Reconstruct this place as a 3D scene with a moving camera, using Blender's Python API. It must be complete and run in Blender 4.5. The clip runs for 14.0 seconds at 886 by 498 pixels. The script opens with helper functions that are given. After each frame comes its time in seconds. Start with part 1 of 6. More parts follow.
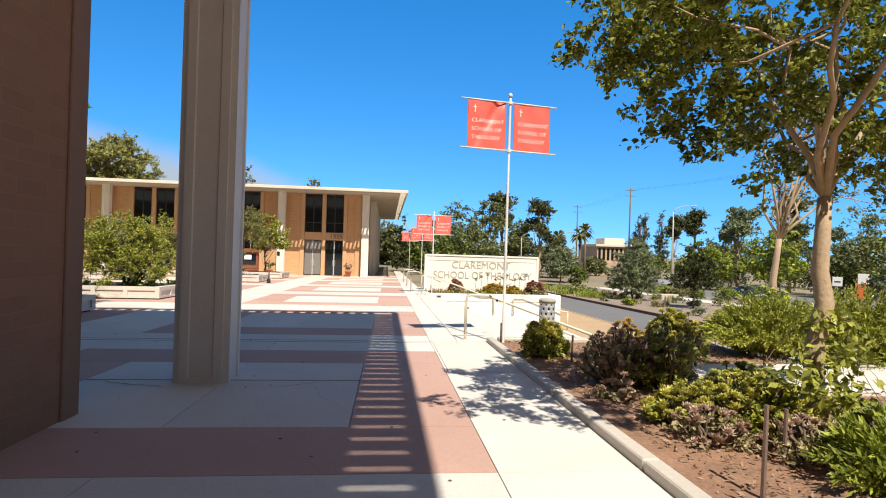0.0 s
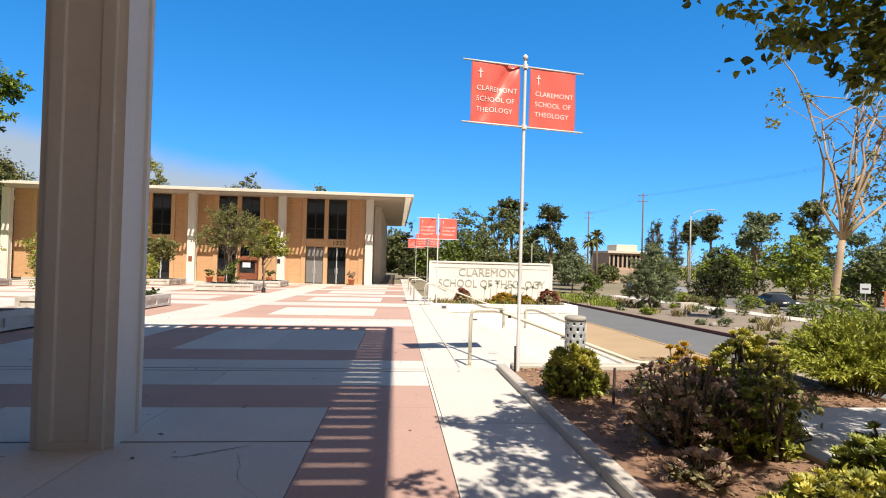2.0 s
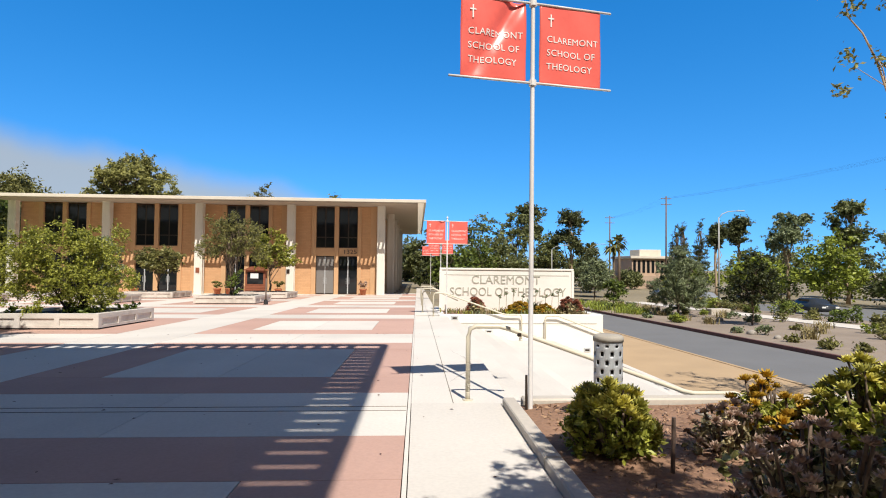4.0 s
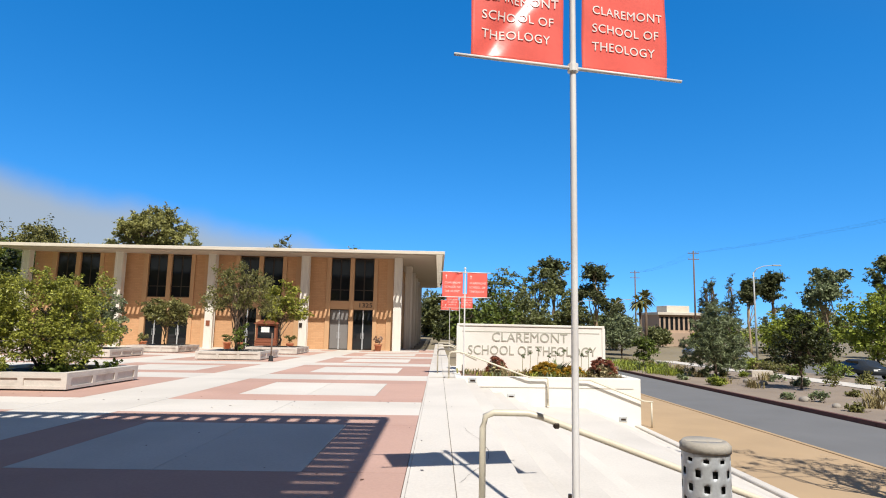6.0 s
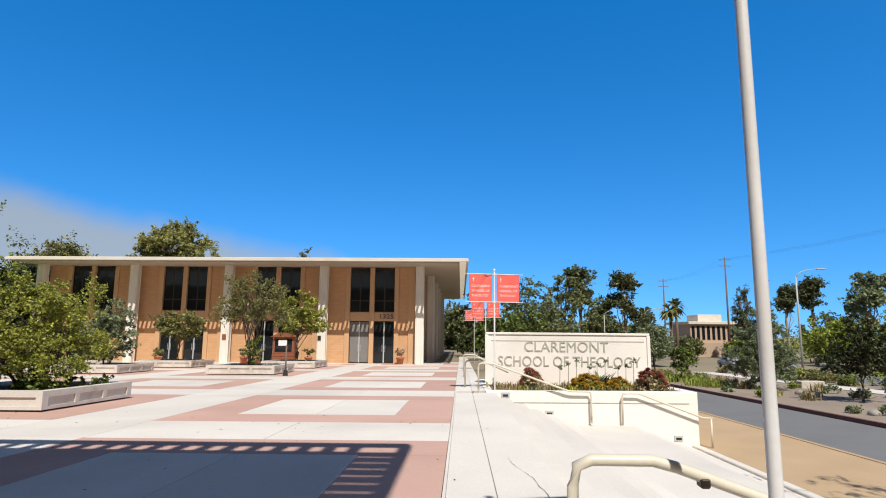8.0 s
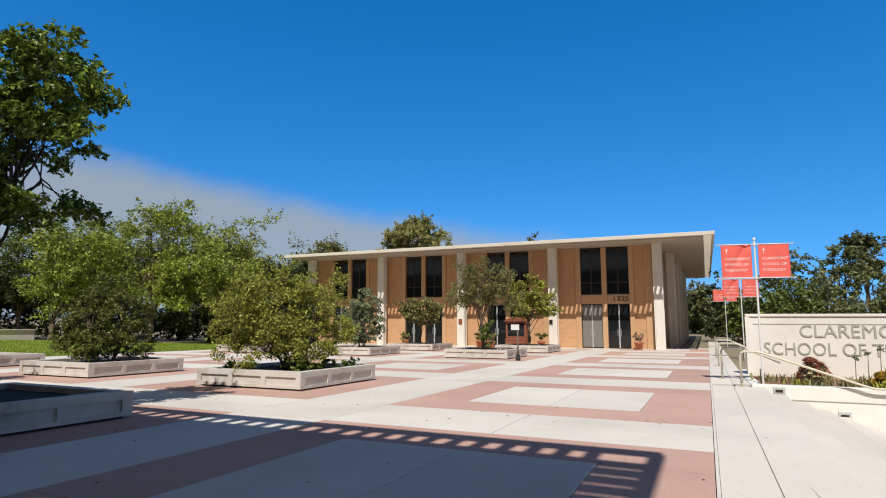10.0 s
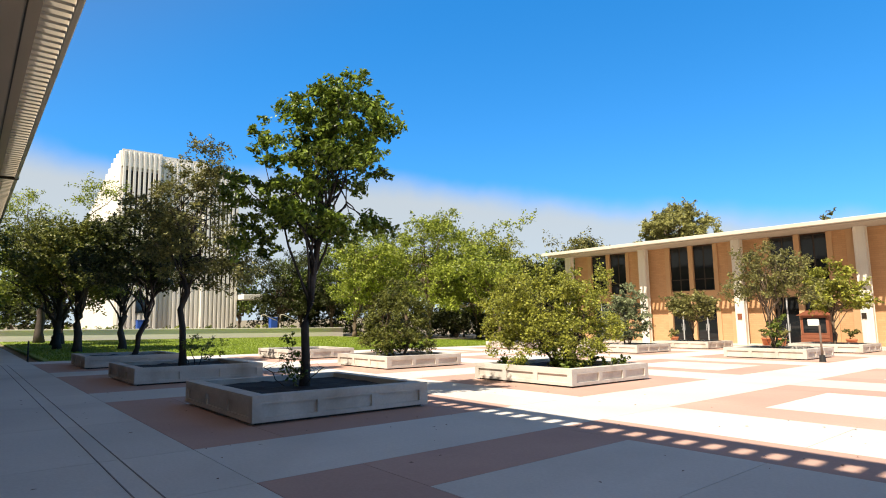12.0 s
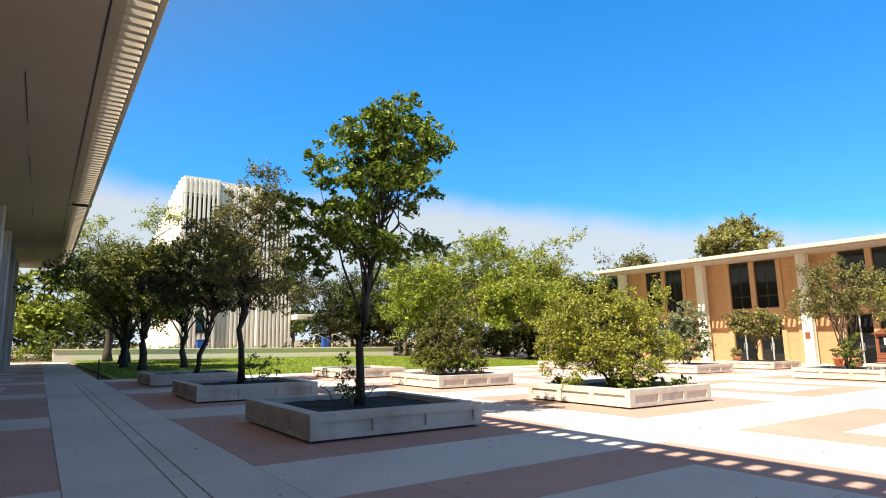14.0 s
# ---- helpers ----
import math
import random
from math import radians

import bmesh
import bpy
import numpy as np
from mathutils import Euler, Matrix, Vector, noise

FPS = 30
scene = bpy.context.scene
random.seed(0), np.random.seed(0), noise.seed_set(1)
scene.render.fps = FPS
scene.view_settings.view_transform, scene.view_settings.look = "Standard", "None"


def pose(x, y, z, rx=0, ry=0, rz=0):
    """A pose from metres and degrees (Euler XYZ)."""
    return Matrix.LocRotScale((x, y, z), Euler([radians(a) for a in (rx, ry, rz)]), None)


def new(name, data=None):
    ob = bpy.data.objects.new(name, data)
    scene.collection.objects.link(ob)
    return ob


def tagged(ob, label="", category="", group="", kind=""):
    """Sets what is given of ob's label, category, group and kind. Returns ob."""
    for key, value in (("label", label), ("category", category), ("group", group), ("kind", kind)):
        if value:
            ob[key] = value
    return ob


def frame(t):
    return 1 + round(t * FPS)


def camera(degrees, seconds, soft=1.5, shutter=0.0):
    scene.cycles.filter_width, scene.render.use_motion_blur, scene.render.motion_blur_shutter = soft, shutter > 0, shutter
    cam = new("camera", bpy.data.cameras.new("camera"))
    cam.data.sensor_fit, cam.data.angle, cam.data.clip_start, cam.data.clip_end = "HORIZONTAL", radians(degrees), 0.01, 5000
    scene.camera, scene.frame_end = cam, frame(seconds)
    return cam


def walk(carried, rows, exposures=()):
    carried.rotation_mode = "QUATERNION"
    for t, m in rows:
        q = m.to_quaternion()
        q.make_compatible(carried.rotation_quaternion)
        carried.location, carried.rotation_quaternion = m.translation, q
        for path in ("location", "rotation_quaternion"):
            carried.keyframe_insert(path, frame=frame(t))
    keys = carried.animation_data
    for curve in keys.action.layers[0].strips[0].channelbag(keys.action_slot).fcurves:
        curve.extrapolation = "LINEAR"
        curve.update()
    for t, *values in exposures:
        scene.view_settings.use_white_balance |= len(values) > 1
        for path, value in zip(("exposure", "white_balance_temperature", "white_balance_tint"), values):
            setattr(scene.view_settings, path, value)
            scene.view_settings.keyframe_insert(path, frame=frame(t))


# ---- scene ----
# ---- camera ----
cam = camera(75.8, 14.0, 1.05)
ROWS = [
    (0.0, 0.000, 0.000, 1.495, -5.50, 0.07, -1.79),
    (0.5, 0.100, 0.595, 1.474, -5.50, 0.23, -1.94),
    (1.0, 0.155, 1.138, 1.457, -5.29, 0.55, -1.98),
    (1.5, 0.242, 1.640, 1.452, -4.94, 0.76, -1.67),
    (2.0, 0.381, 2.190, 1.437, -4.56, 0.81, -1.58),
    (2.5, 0.524, 2.686, 1.409, -4.09, 1.05, -1.53),
    (5.0, 1.087, 5.187, 1.340, -1.47, 3.42, -0.66),
    (5.5, 1.123, 5.653, 1.345, -0.92, 5.42, -1.09),
    (6.0, 1.146, 6.084, 1.389, -0.46, 7.07, -1.20),
    (6.5, 1.097, 6.531, 1.424, -0.19, 7.99, -0.86),
    (7.0, 1.090, 7.038, 1.347, -0.09, 8.53, -0.77),
    (9.5, 0.842, 9.154, 1.188, 15.85, 7.02, -0.11),
    (10.0, 0.829, 9.271, 1.223, 24.71, 6.66, 0.11),
    (10.5, 0.779, 9.396, 1.195, 33.43, 6.72, 0.42),
    (11.0, 0.682, 9.329, 1.240, 40.97, 6.54, 0.71),
    (11.5, 0.660, 9.266, 1.225, 47.60, 6.65, 0.99),
    (12.0, 0.627, 9.200, 1.229, 50.08, 6.60, 1.02),
    (12.5, 0.640, 9.194, 1.206, 51.86, 6.76, 1.06),
    (13.0, 0.614, 9.158, 1.237, 53.09, 7.03, 1.02),
    (13.5, 0.619, 9.159, 1.213, 54.21, 7.80, 1.06),
    (14.0, 0.590, 9.139, 1.221, 54.99, 8.61, 1.12),
]
EXPOSURES = [(0.0, 0.42, 7000, 10), (2.5, 0.4, 6900, 10), (5.0, 0.18, 6550, 10), (7.0, 0.2, 6500, 10), (9.5, -0.12, 6450, 10), (10.5, 0.05, 6600, 10), (11.5, 0.55, 7250, 10), (12.5, 0.82, 7500, 10), (14.0, 0.92, 7500, 10)]
walk(cam, [(t, pose(x, y, z, 90 + pitch, roll, yaw)) for t, x, y, z, yaw, pitch, roll in ROWS], EXPOSURES)

# ---- world, sun ----
SUN_WAY = Vector((-0.26, 1.0, -1.38)).normalized()      # the way the sunlight travels
world = bpy.data.worlds.new("sky")
scene.world = world
world.use_nodes = True
wn, wl = world.node_tree.nodes, world.node_tree.links
wn.clear()
w_out = wn.new("ShaderNodeOutputWorld")
w_bg = wn.new("ShaderNodeBackground")
w_sky = wn.new("ShaderNodeTexSky")
w_sky.sky_type, w_sky.sun_disc = "NISHITA", False
w_sky.sun_elevation = math.asin(-SUN_WAY.z)
w_sky.sun_rotation = math.atan2(-SUN_WAY.x, -SUN_WAY.y)
w_sky.air_density, w_sky.dust_density, w_sky.ozone_density = 1.0, 0.0, 4.0
w_bg.inputs["Strength"].default_value = 0.115
# a bank of pale smoke lies low in the sky ahead and to the west
w_tc = wn.new("ShaderNodeTexCoord")
w_sep = wn.new("ShaderNodeSeparateXYZ")
wl.new(w_tc.outputs["Generated"], w_sep.inputs[0])
# the deep blue of dry high air: the sky is read a little above the true direction
w_up = wn.new("ShaderNodeVectorMath")
w_up.operation = "MULTIPLY_ADD"
w_up.inputs[1].default_value, w_up.inputs[2].default_value = (1, 1, 1.0), (0, 0, 0.17)
wl.new(w_tc.outputs["Generated"], w_up.inputs[0])
w_nrm = wn.new("ShaderNodeVectorMath")
w_nrm.operation = "NORMALIZE"
wl.new(w_up.outputs[0], w_nrm.inputs[0])
wl.new(w_nrm.outputs[0], w_sky.inputs["Vector"])


def wmath(op, a, b=None):
    n = wn.new("ShaderNodeMath")
    n.operation = op
    for i, v in enumerate((a, b)):
        if v is None:
            continue
        if isinstance(v, (int, float)):
            n.inputs[i].default_value = v
        else:
            wl.new(v, n.inputs[i])
    return n.outputs[0]


w_az = wmath("ARCTAN2", wmath("MULTIPLY", w_sep.outputs["X"], -1.0), w_sep.outputs["Y"])
w_ramp = wn.new("ShaderNodeFloatCurve")
curve = w_ramp.mapping.curves[0]
for i, (az, el) in enumerate([(-40, 0), (0, 3.5), (14.7, 8.0), (25, 9.8), (37, 11.5), (47, 13.0), (54, 13.9), (81, 14.4), (91, 15.4), (130, 14), (180, 5)]):
    pt = ((az + 180) / 360, (el + 20) / 60)
    if i < 2:
        curve.points[i].location = pt
    else:
        curve.points.new(*pt)
w_ramp.mapping.update()
wl.new(wmath("ADD", wmath("DIVIDE", w_az, 2 * math.pi), 0.5), w_ramp.inputs["Value"])
w_top = wmath("MULTIPLY", wmath("SUBTRACT", wmath("MULTIPLY", w_ramp.outputs[0], 60.0), 20.0), math.pi / 180)
w_noise = wn.new("ShaderNodeTexNoise")
w_noise.inputs["Scale"].default_value, w_noise.inputs["Detail"].default_value = 7.0, 5.0
wl.new(w_tc.outputs["Generated"], w_noise.inputs["Vector"])
w_el = wmath("ARCSINE", w_sep.outputs["Z"])
w_gap = wmath("ADD", wmath("SUBTRACT", w_top, w_el), wmath("MULTIPLY", wmath("SUBTRACT", w_noise.outputs["Fac"], 0.5), 0.06))
w_soft = wn.new("ShaderNodeMapRange")
w_soft.interpolation_type = "SMOOTHSTEP"
w_soft.inputs["From Min"].default_value, w_soft.inputs["From Max"].default_value = -0.012, 0.05
w_soft.inputs["To Min"].default_value, w_soft.inputs["To Max"].default_value = 0.0, 0.8
wl.new(w_gap, w_soft.inputs["Value"])
w_hs = wn.new("ShaderNodeHueSaturation")
w_hs.inputs["Saturation"].default_value, w_hs.inputs["Value"].default_value = 1.36, 1.72
wl.new(w_sky.outputs[0], w_hs.inputs["Color"])
w_mix = wn.new("ShaderNodeMix")
w_mix.data_type = "RGBA"
wl.new(w_soft.outputs[0], w_mix.inputs["Factor"])
w_tint = wn.new("ShaderNodeMix")
w_tint.data_type, w_tint.blend_type = "RGBA", "MULTIPLY"
w_tint.inputs["Factor"].default_value = 1.0
w_tint.inputs["B"].default_value = (0.95, 0.985, 1.0, 1)
wl.new(w_hs.outputs[0], w_tint.inputs["A"])
# an added warm grey patch, unseen, tones the skylight overhead and towards the sun
w_dot = wn.new("ShaderNodeVectorMath")
w_dot.operation = "DOT_PRODUCT"
w_dot.inputs[1].default_value = -SUN_WAY
wl.new(w_tc.outputs["Generated"], w_dot.inputs[0])
w_fill_area = wn.new("ShaderNodeMapRange")
w_fill_area.interpolation_type = "SMOOTHSTEP"
w_fill_area.inputs["From Min"].default_value, w_fill_area.inputs["From Max"].default_value = -0.05, 0.6
w_fill_area.inputs["To Max"].default_value = 0.9
wl.new(w_dot.outputs["Value"], w_fill_area.inputs["Value"])
w_fill_tone = wn.new("ShaderNodeMix")
w_fill_tone.data_type = "RGBA"
w_fill_tone.inputs["B"].default_value = (1.15, 1.05, 0.92, 1)
wl.new(w_fill_area.outputs[0], w_fill_tone.inputs["Factor"])
wl.new(w_tint.outputs["Result"], w_fill_tone.inputs["A"])
wl.new(w_fill_tone.outputs["Result"], w_mix.inputs["A"])
w_mix.inputs["B"].default_value = (3.5, 3.75, 3.75, 1)
wl.new(w_mix.outputs["Result"], w_bg.inputs["Color"])
wl.new(w_bg.outputs[0], w_out.inputs[0])

sun = new("sun", bpy.data.lights.new("sun", "SUN"))
sun.data.energy, sun.data.angle, sun.data.color = 5.0, radians(0.53), (1.0, 0.955, 0.89)
sun.matrix_world = Matrix.Translation((0, -20, 40)) @ SUN_WAY.to_track_quat("-Z", "Y").to_matrix().to_4x4()

# ---- materials ----


def mat(name, color, rough=0.7, var=0.12, scale=3.0, fine=40.0, bump=0.15, metal=0.0, stain=None, stain_amount=0.0, piece=0.0, spec=0.5):
    """A procedural surface: base colour with variation at two scales, fine relief, and stains where given."""
    m = bpy.data.materials.new(name)
    m.use_nodes = True
    n, l = m.node_tree.nodes, m.node_tree.links
    b = n["Principled BSDF"]
    b.inputs["Roughness"].default_value, b.inputs["Metallic"].default_value = rough, metal
    b.inputs["Specular IOR Level"].default_value = spec
    tc = n.new("ShaderNodeTexCoord")
    geo = n.new("ShaderNodeNewGeometry")
    big, small = n.new("ShaderNodeTexNoise"), n.new("ShaderNodeTexNoise")
    for t, s, d in ((big, scale, 4.0), (small, fine, 6.0)):
        t.inputs["Scale"].default_value, t.inputs["Detail"].default_value = s, d
        l.new(geo.outputs["Position"], t.inputs["Vector"])
    add = n.new("ShaderNodeMath")
    add.operation = "ADD"
    l.new(big.outputs["Fac"], add.inputs[0])
    l.new(small.outputs["Fac"], add.inputs[1])
    rng = n.new("ShaderNodeMapRange")
    rng.inputs["From Min"].default_value, rng.inputs["From Max"].default_value = 0.6, 1.4
    rng.inputs["To Min"].default_value, rng.inputs["To Max"].default_value = 1 - var, 1 + var
    l.new(add.outputs[0], rng.inputs["Value"])
    val = rng.outputs[0]
    if piece:
        oi = n.new("ShaderNodeObjectInfo")
        pr = n.new("ShaderNodeMapRange")
        pr.inputs["To Min"].default_value, pr.inputs["To Max"].default_value = 1 - piece, 1 + piece
        l.new(oi.outputs["Random"], pr.inputs["Value"])
        mul = n.new("ShaderNodeMath")
        mul.operation = "MULTIPLY"
        l.new(val, mul.inputs[0])
        l.new(pr.outputs[0], mul.inputs[1])
        val = mul.outputs[0]
    col = n.new("ShaderNodeVectorMath")
    col.operation = "SCALE"
    col.inputs[0].default_value = color
    l.new(val, col.inputs["Scale"])
    out = col.outputs[0]
    if stain:
        st = n.new("ShaderNodeTexNoise")
        st.inputs["Scale"].default_value, st.inputs["Detail"].default_value, st.inputs["Distortion"].default_value = scale * 0.35, 8.0, 0.6
        l.new(geo.outputs["Position"], st.inputs["Vector"])
        sr = n.new("ShaderNodeMapRange")
        sr.inputs["From Min"].default_value, sr.inputs["From Max"].default_value = 0.5, 0.72
        sr.inputs["To Min"].default_value, sr.inputs["To Max"].default_value = 0.0, stain_amount
        l.new(st.outputs["Fac"], sr.inputs["Value"])
        mx = n.new("ShaderNodeMix")
        mx.data_type = "RGBA"
        l.new(sr.outputs[0], mx.inputs["Factor"])
        l.new(out, mx.inputs["A"])
        mx.inputs["B"].default_value = (*stain, 1)
        out = mx.outputs["Result"]
    l.new(out, b.inputs["Base Color"])
    if bump:
        bp = n.new("ShaderNodeBump")
        bp.inputs["Strength"].default_value, bp.inputs["Distance"].default_value = bump, 0.01
        l.new(small.outputs["Fac"], bp.inputs["Height"])
        l.new(bp.outputs[0], b.inputs["Normal"])
    return m


def leaf_mat(name, dark, light, rough=0.42, through_light=0.22, each=0.0):
    """Leaves: colour varies from leaf to leaf, or from head to head where each is given, and light passes through them."""
    m = bpy.data.materials.new(name)
    m.use_nodes = True
    n, l = m.node_tree.nodes, m.node_tree.links
    b, o = n["Principled BSDF"], n["Material Output"]
    b.inputs["Roughness"].default_value = rough
    b.inputs["Specular IOR Level"].default_value = 0.32
    geo = n.new("ShaderNodeNewGeometry")
    big = n.new("ShaderNodeTexNoise")
    big.inputs["Scale"].default_value = 0.9
    l.new(geo.outputs["Position"], big.inputs["Vector"])
    ad = n.new("ShaderNodeMath")
    ad.operation = "ADD"
    l.new(geo.outputs["Random Per Island"], ad.inputs[0])
    l.new(big.outputs["Fac"], ad.inputs[1])
    rg = n.new("ShaderNodeMapRange")
    rg.inputs["From Min"].default_value, rg.inputs["From Max"].default_value = 0.35, 1.5
    l.new(ad.outputs[0], rg.inputs["Value"])
    if each:
        oi, hd = n.new("ShaderNodeObjectInfo"), n.new("ShaderNodeMath")
        hd.operation, hd.inputs[1].default_value = "MULTIPLY_ADD", each
        l.new(oi.outputs["Random"], hd.inputs[0])
        l.new(big.outputs["Fac"], hd.inputs[2])
        l.new(hd.outputs[0], rg.inputs["Value"])
    mx = n.new("ShaderNodeMix")
    mx.data_type = "RGBA"
    l.new(rg.outputs[0], mx.inputs["Factor"])
    mx.inputs["A"].default_value, mx.inputs["B"].default_value = (*dark, 1), (*light, 1)
    l.new(mx.outputs["Result"], b.inputs["Base Color"])
    tr = n.new("ShaderNodeBsdfTranslucent")
    l.new(mx.outputs["Result"], tr.inputs["Color"])
    ms = n.new("ShaderNodeMixShader")
    ms.inputs[0].default_value = through_light
    l.new(b.outputs[0], ms.inputs[1])
    l.new(tr.outputs[0], ms.inputs[2])
    l.new(ms.outputs[0], o.inputs["Surface"])
    return m


def brick_mat(name, c1, c2, mortar, w=0.3, h=0.1, along="x"):
    """Coursed brick, in metres, with recessed mortar."""
    m = mat(name, c1, 0.85, 0.1, 1.5, 60, 0.0)
    n, l = m.node_tree.nodes, m.node_tree.links
    b = n["Principled BSDF"]
    geo = n.new("ShaderNodeNewGeometry")
    sp, cb = n.new("ShaderNodeSeparateXYZ"), n.new("ShaderNodeCombineXYZ")
    l.new(geo.outputs["Position"], sp.inputs[0])
    ad = n.new("ShaderNodeMath")
    ad.operation = "ADD"
    l.new(sp.outputs["X"], ad.inputs[0])
    l.new(sp.outputs["Y"], ad.inputs[1])
    l.new(ad.outputs[0], cb.inputs["X"])
    l.new(sp.outputs["Z"], cb.inputs["Y"])
    br = n.new("ShaderNodeTexBrick")
    br.inputs["Scale"].default_value = 1.0
    br.inputs["Brick Width"].default_value, br.inputs["Row Height"].default_value = w, h
    br.inputs["Mortar Size"].default_value, br.inputs["Mortar Smooth"].default_value = 0.006, 0.3
    br.inputs["Color1"].default_value, br.inputs["Color2"].default_value, br.inputs["Mortar"].default_value = (*c1, 1), (*c2, 1), (*mortar, 1)
    l.new(cb.outputs[0], br.inputs["Vector"])
    old = b.inputs["Base Color"].links[0].from_socket
    mx = n.new("ShaderNodeMix")
    mx.data_type, mx.blend_type = "RGBA", "MIX"
    mx.inputs["Factor"].default_value = 0.7
    l.new(old, mx.inputs["A"])
    l.new(br.outputs["Color"], mx.inputs["B"])
    l.new(mx.outputs["Result"], b.inputs["Base Color"])
    bp = n.new("ShaderNodeBump")
    bp.inputs["Strength"].default_value, bp.inputs["Distance"].default_value = 0.5, 0.008
    bp.invert = True
    l.new(br.outputs["Fac"], bp.inputs["Height"])
    l.new(bp.outputs[0], b.inputs["Normal"])
    return m


def glass_mat(name, tint, rough=0.03):
    m = bpy.data.materials.new(name)
    m.use_nodes = True
    b = m.node_tree.nodes["Principled BSDF"]
    b.inputs["Base Color"].default_value = (*tint, 1)
    b.inputs["Roughness"].default_value, b.inputs["IOR"].default_value = rough, 1.5
    b.inputs["Specular IOR Level"].default_value = 0.4
    return m


M_WHITE_SLAB = mat("pale concrete paving", (0.65, 0.608, 0.545), 0.85, 0.1, 0.6, 30, 0.2, stain=(0.40, 0.36, 0.31), stain_amount=0.4, piece=0.05)
M_PINK_SLAB = mat("pink concrete paving", (0.505, 0.32, 0.255), 0.85, 0.1, 0.7, 30, 0.2, stain=(0.36, 0.20, 0.15), stain_amount=0.4, piece=0.05)
M_CONCRETE = mat("painted concrete", (0.52, 0.47, 0.40), 0.8, 0.1, 1.2, 25, 0.25, stain=(0.33, 0.29, 0.24), stain_amount=0.6)
M_COLUMN = mat("cream painted column", (0.66, 0.61, 0.55), 0.6, 0.06, 0.9, 20, 0.1, stain=(0.48, 0.44, 0.38), stain_amount=0.3)
# whiter copy of the column paint, strong sunlight put into its colour
M_SUNLIT_COLUMN = mat("white column paint lightened for sun", (0.74, 0.70, 0.62), 0.6, 0.06, 0.9, 20, 0.1, stain=(0.55, 0.5, 0.43), stain_amount=0.3)
M_PLANTER = mat("cast concrete planter", (0.60, 0.56, 0.50), 0.8, 0.12, 2.6, 30, 0.3, stain=(0.31, 0.265, 0.21), stain_amount=0.7)
# the shade under the eaves is partly put into this darker cream
M_SOFFIT = mat("cream soffit darkened for shade", (0.44, 0.38, 0.315), 0.85, 0.05, 0.5, 60, 0.1)
M_FASCIA = mat("cream roof edge", (0.66, 0.60, 0.50), 0.7, 0.08, 1.0, 30, 0.1, stain=(0.5, 0.42, 0.32), stain_amount=0.35)
M_ROOF = mat("roof gravel", (0.45, 0.42, 0.38), 0.95, 0.15, 2.0, 80, 0.3)
M_BRICK = brick_mat("tan brick", (0.55, 0.31, 0.155), (0.62, 0.365, 0.195), (0.4, 0.235, 0.125), 0.4, 0.13)
# darker copy of the tan brick, with the eaves' shade in its colour
M_BRICK_SHADED = brick_mat("shade-browned brick", (0.29, 0.14, 0.075), (0.25, 0.115, 0.06), (0.28, 0.165, 0.105), 0.4, 0.13)
M_TAN = mat("tan painted panel", (0.56, 0.34, 0.18), 0.6, 0.06, 1.0, 30, 0.08)
# the tan of the piers, browned to stand for shade
M_PIER_SHADED = mat("tan pier browned for shade", (0.24, 0.125, 0.072), 0.7, 0.08, 1.0, 30, 0.08)
M_GLASS = glass_mat("dark window glass", (0.012, 0.014, 0.016))
M_BRONZE = mat("dark bronze frame", (0.06, 0.045, 0.035), 0.4, 0.1, 3, 60, 0.0, metal=0.6)
M_DOOR_REFLECTION = mat("grey door reflection", (0.19, 0.18, 0.17), 0.9, 0.1, 1.0, 12, 0.2)
M_SIGN = mat("cream sign stucco", (0.78, 0.75, 0.69), 0.8, 0.05, 1.0, 40, 0.15, stain=(0.5, 0.46, 0.38), stain_amount=0.3)
M_LETTER = mat("grey green cast letters", (0.43, 0.42, 0.35), 0.5, 0.1, 4, 40, 0.05, metal=0.1)
M_DARK_LETTER = mat("dark bronze numerals", (0.035, 0.03, 0.025), 0.4, 0.1, 4, 40, 0.0)
M_BANNER = mat("red vinyl banner", (0.80, 0.14, 0.11), 0.3, 0.07, 2.0, 20, 0.06)
M_BANNER_TEXT = mat("white print", (0.8, 0.76, 0.72), 0.5, 0.03, 4, 40, 0.0)
M_POLE = mat("white painted steel", (0.72, 0.71, 0.69), 0.4, 0.06, 2.0, 30, 0.05, stain=(0.5, 0.45, 0.4), stain_amount=0.4)
M_RAIL = mat("cream painted rail", (0.62, 0.57, 0.45), 0.4, 0.06, 2.0, 30, 0.05)
M_GALV = mat("galvanised steel", (0.52, 0.54, 0.55), 0.45, 0.15, 6.0, 60, 0.05, metal=0.3)
M_GREY_LID = mat("weathered concrete lid", (0.36, 0.33, 0.28), 0.85, 0.15, 4, 50, 0.3)
M_SOIL = mat("brown mulch", (0.27, 0.155, 0.095), 0.95, 0.35, 3.0, 25, 1.0)
M_DARK_SOIL = mat("near-black soil", (0.025, 0.022, 0.02), 0.95, 0.4, 4.0, 40, 1.0)
M_ASPHALT = mat("grey asphalt", (0.16, 0.16, 0.16), 0.9, 0.12, 0.5, 80, 0.3)
M_SAND = mat("tan decomposed granite", (0.44, 0.31, 0.18), 0.95, 0.12, 0.6, 60, 0.4)
M_EARTH = mat("dry earth verge", (0.27, 0.215, 0.165), 0.95, 0.25, 0.4, 30, 0.6)
M_GROUND = mat("dry ground", (0.24, 0.2, 0.13), 0.95, 0.25, 0.05, 2.0, 0.5)
M_LAWN = mat("mown lawn", (0.19, 0.26, 0.035), 0.9, 0.25, 0.6, 40, 0.6)
M_BARK = mat("grey brown bark", (0.16, 0.115, 0.08), 0.9, 0.3, 5, 40, 0.8)
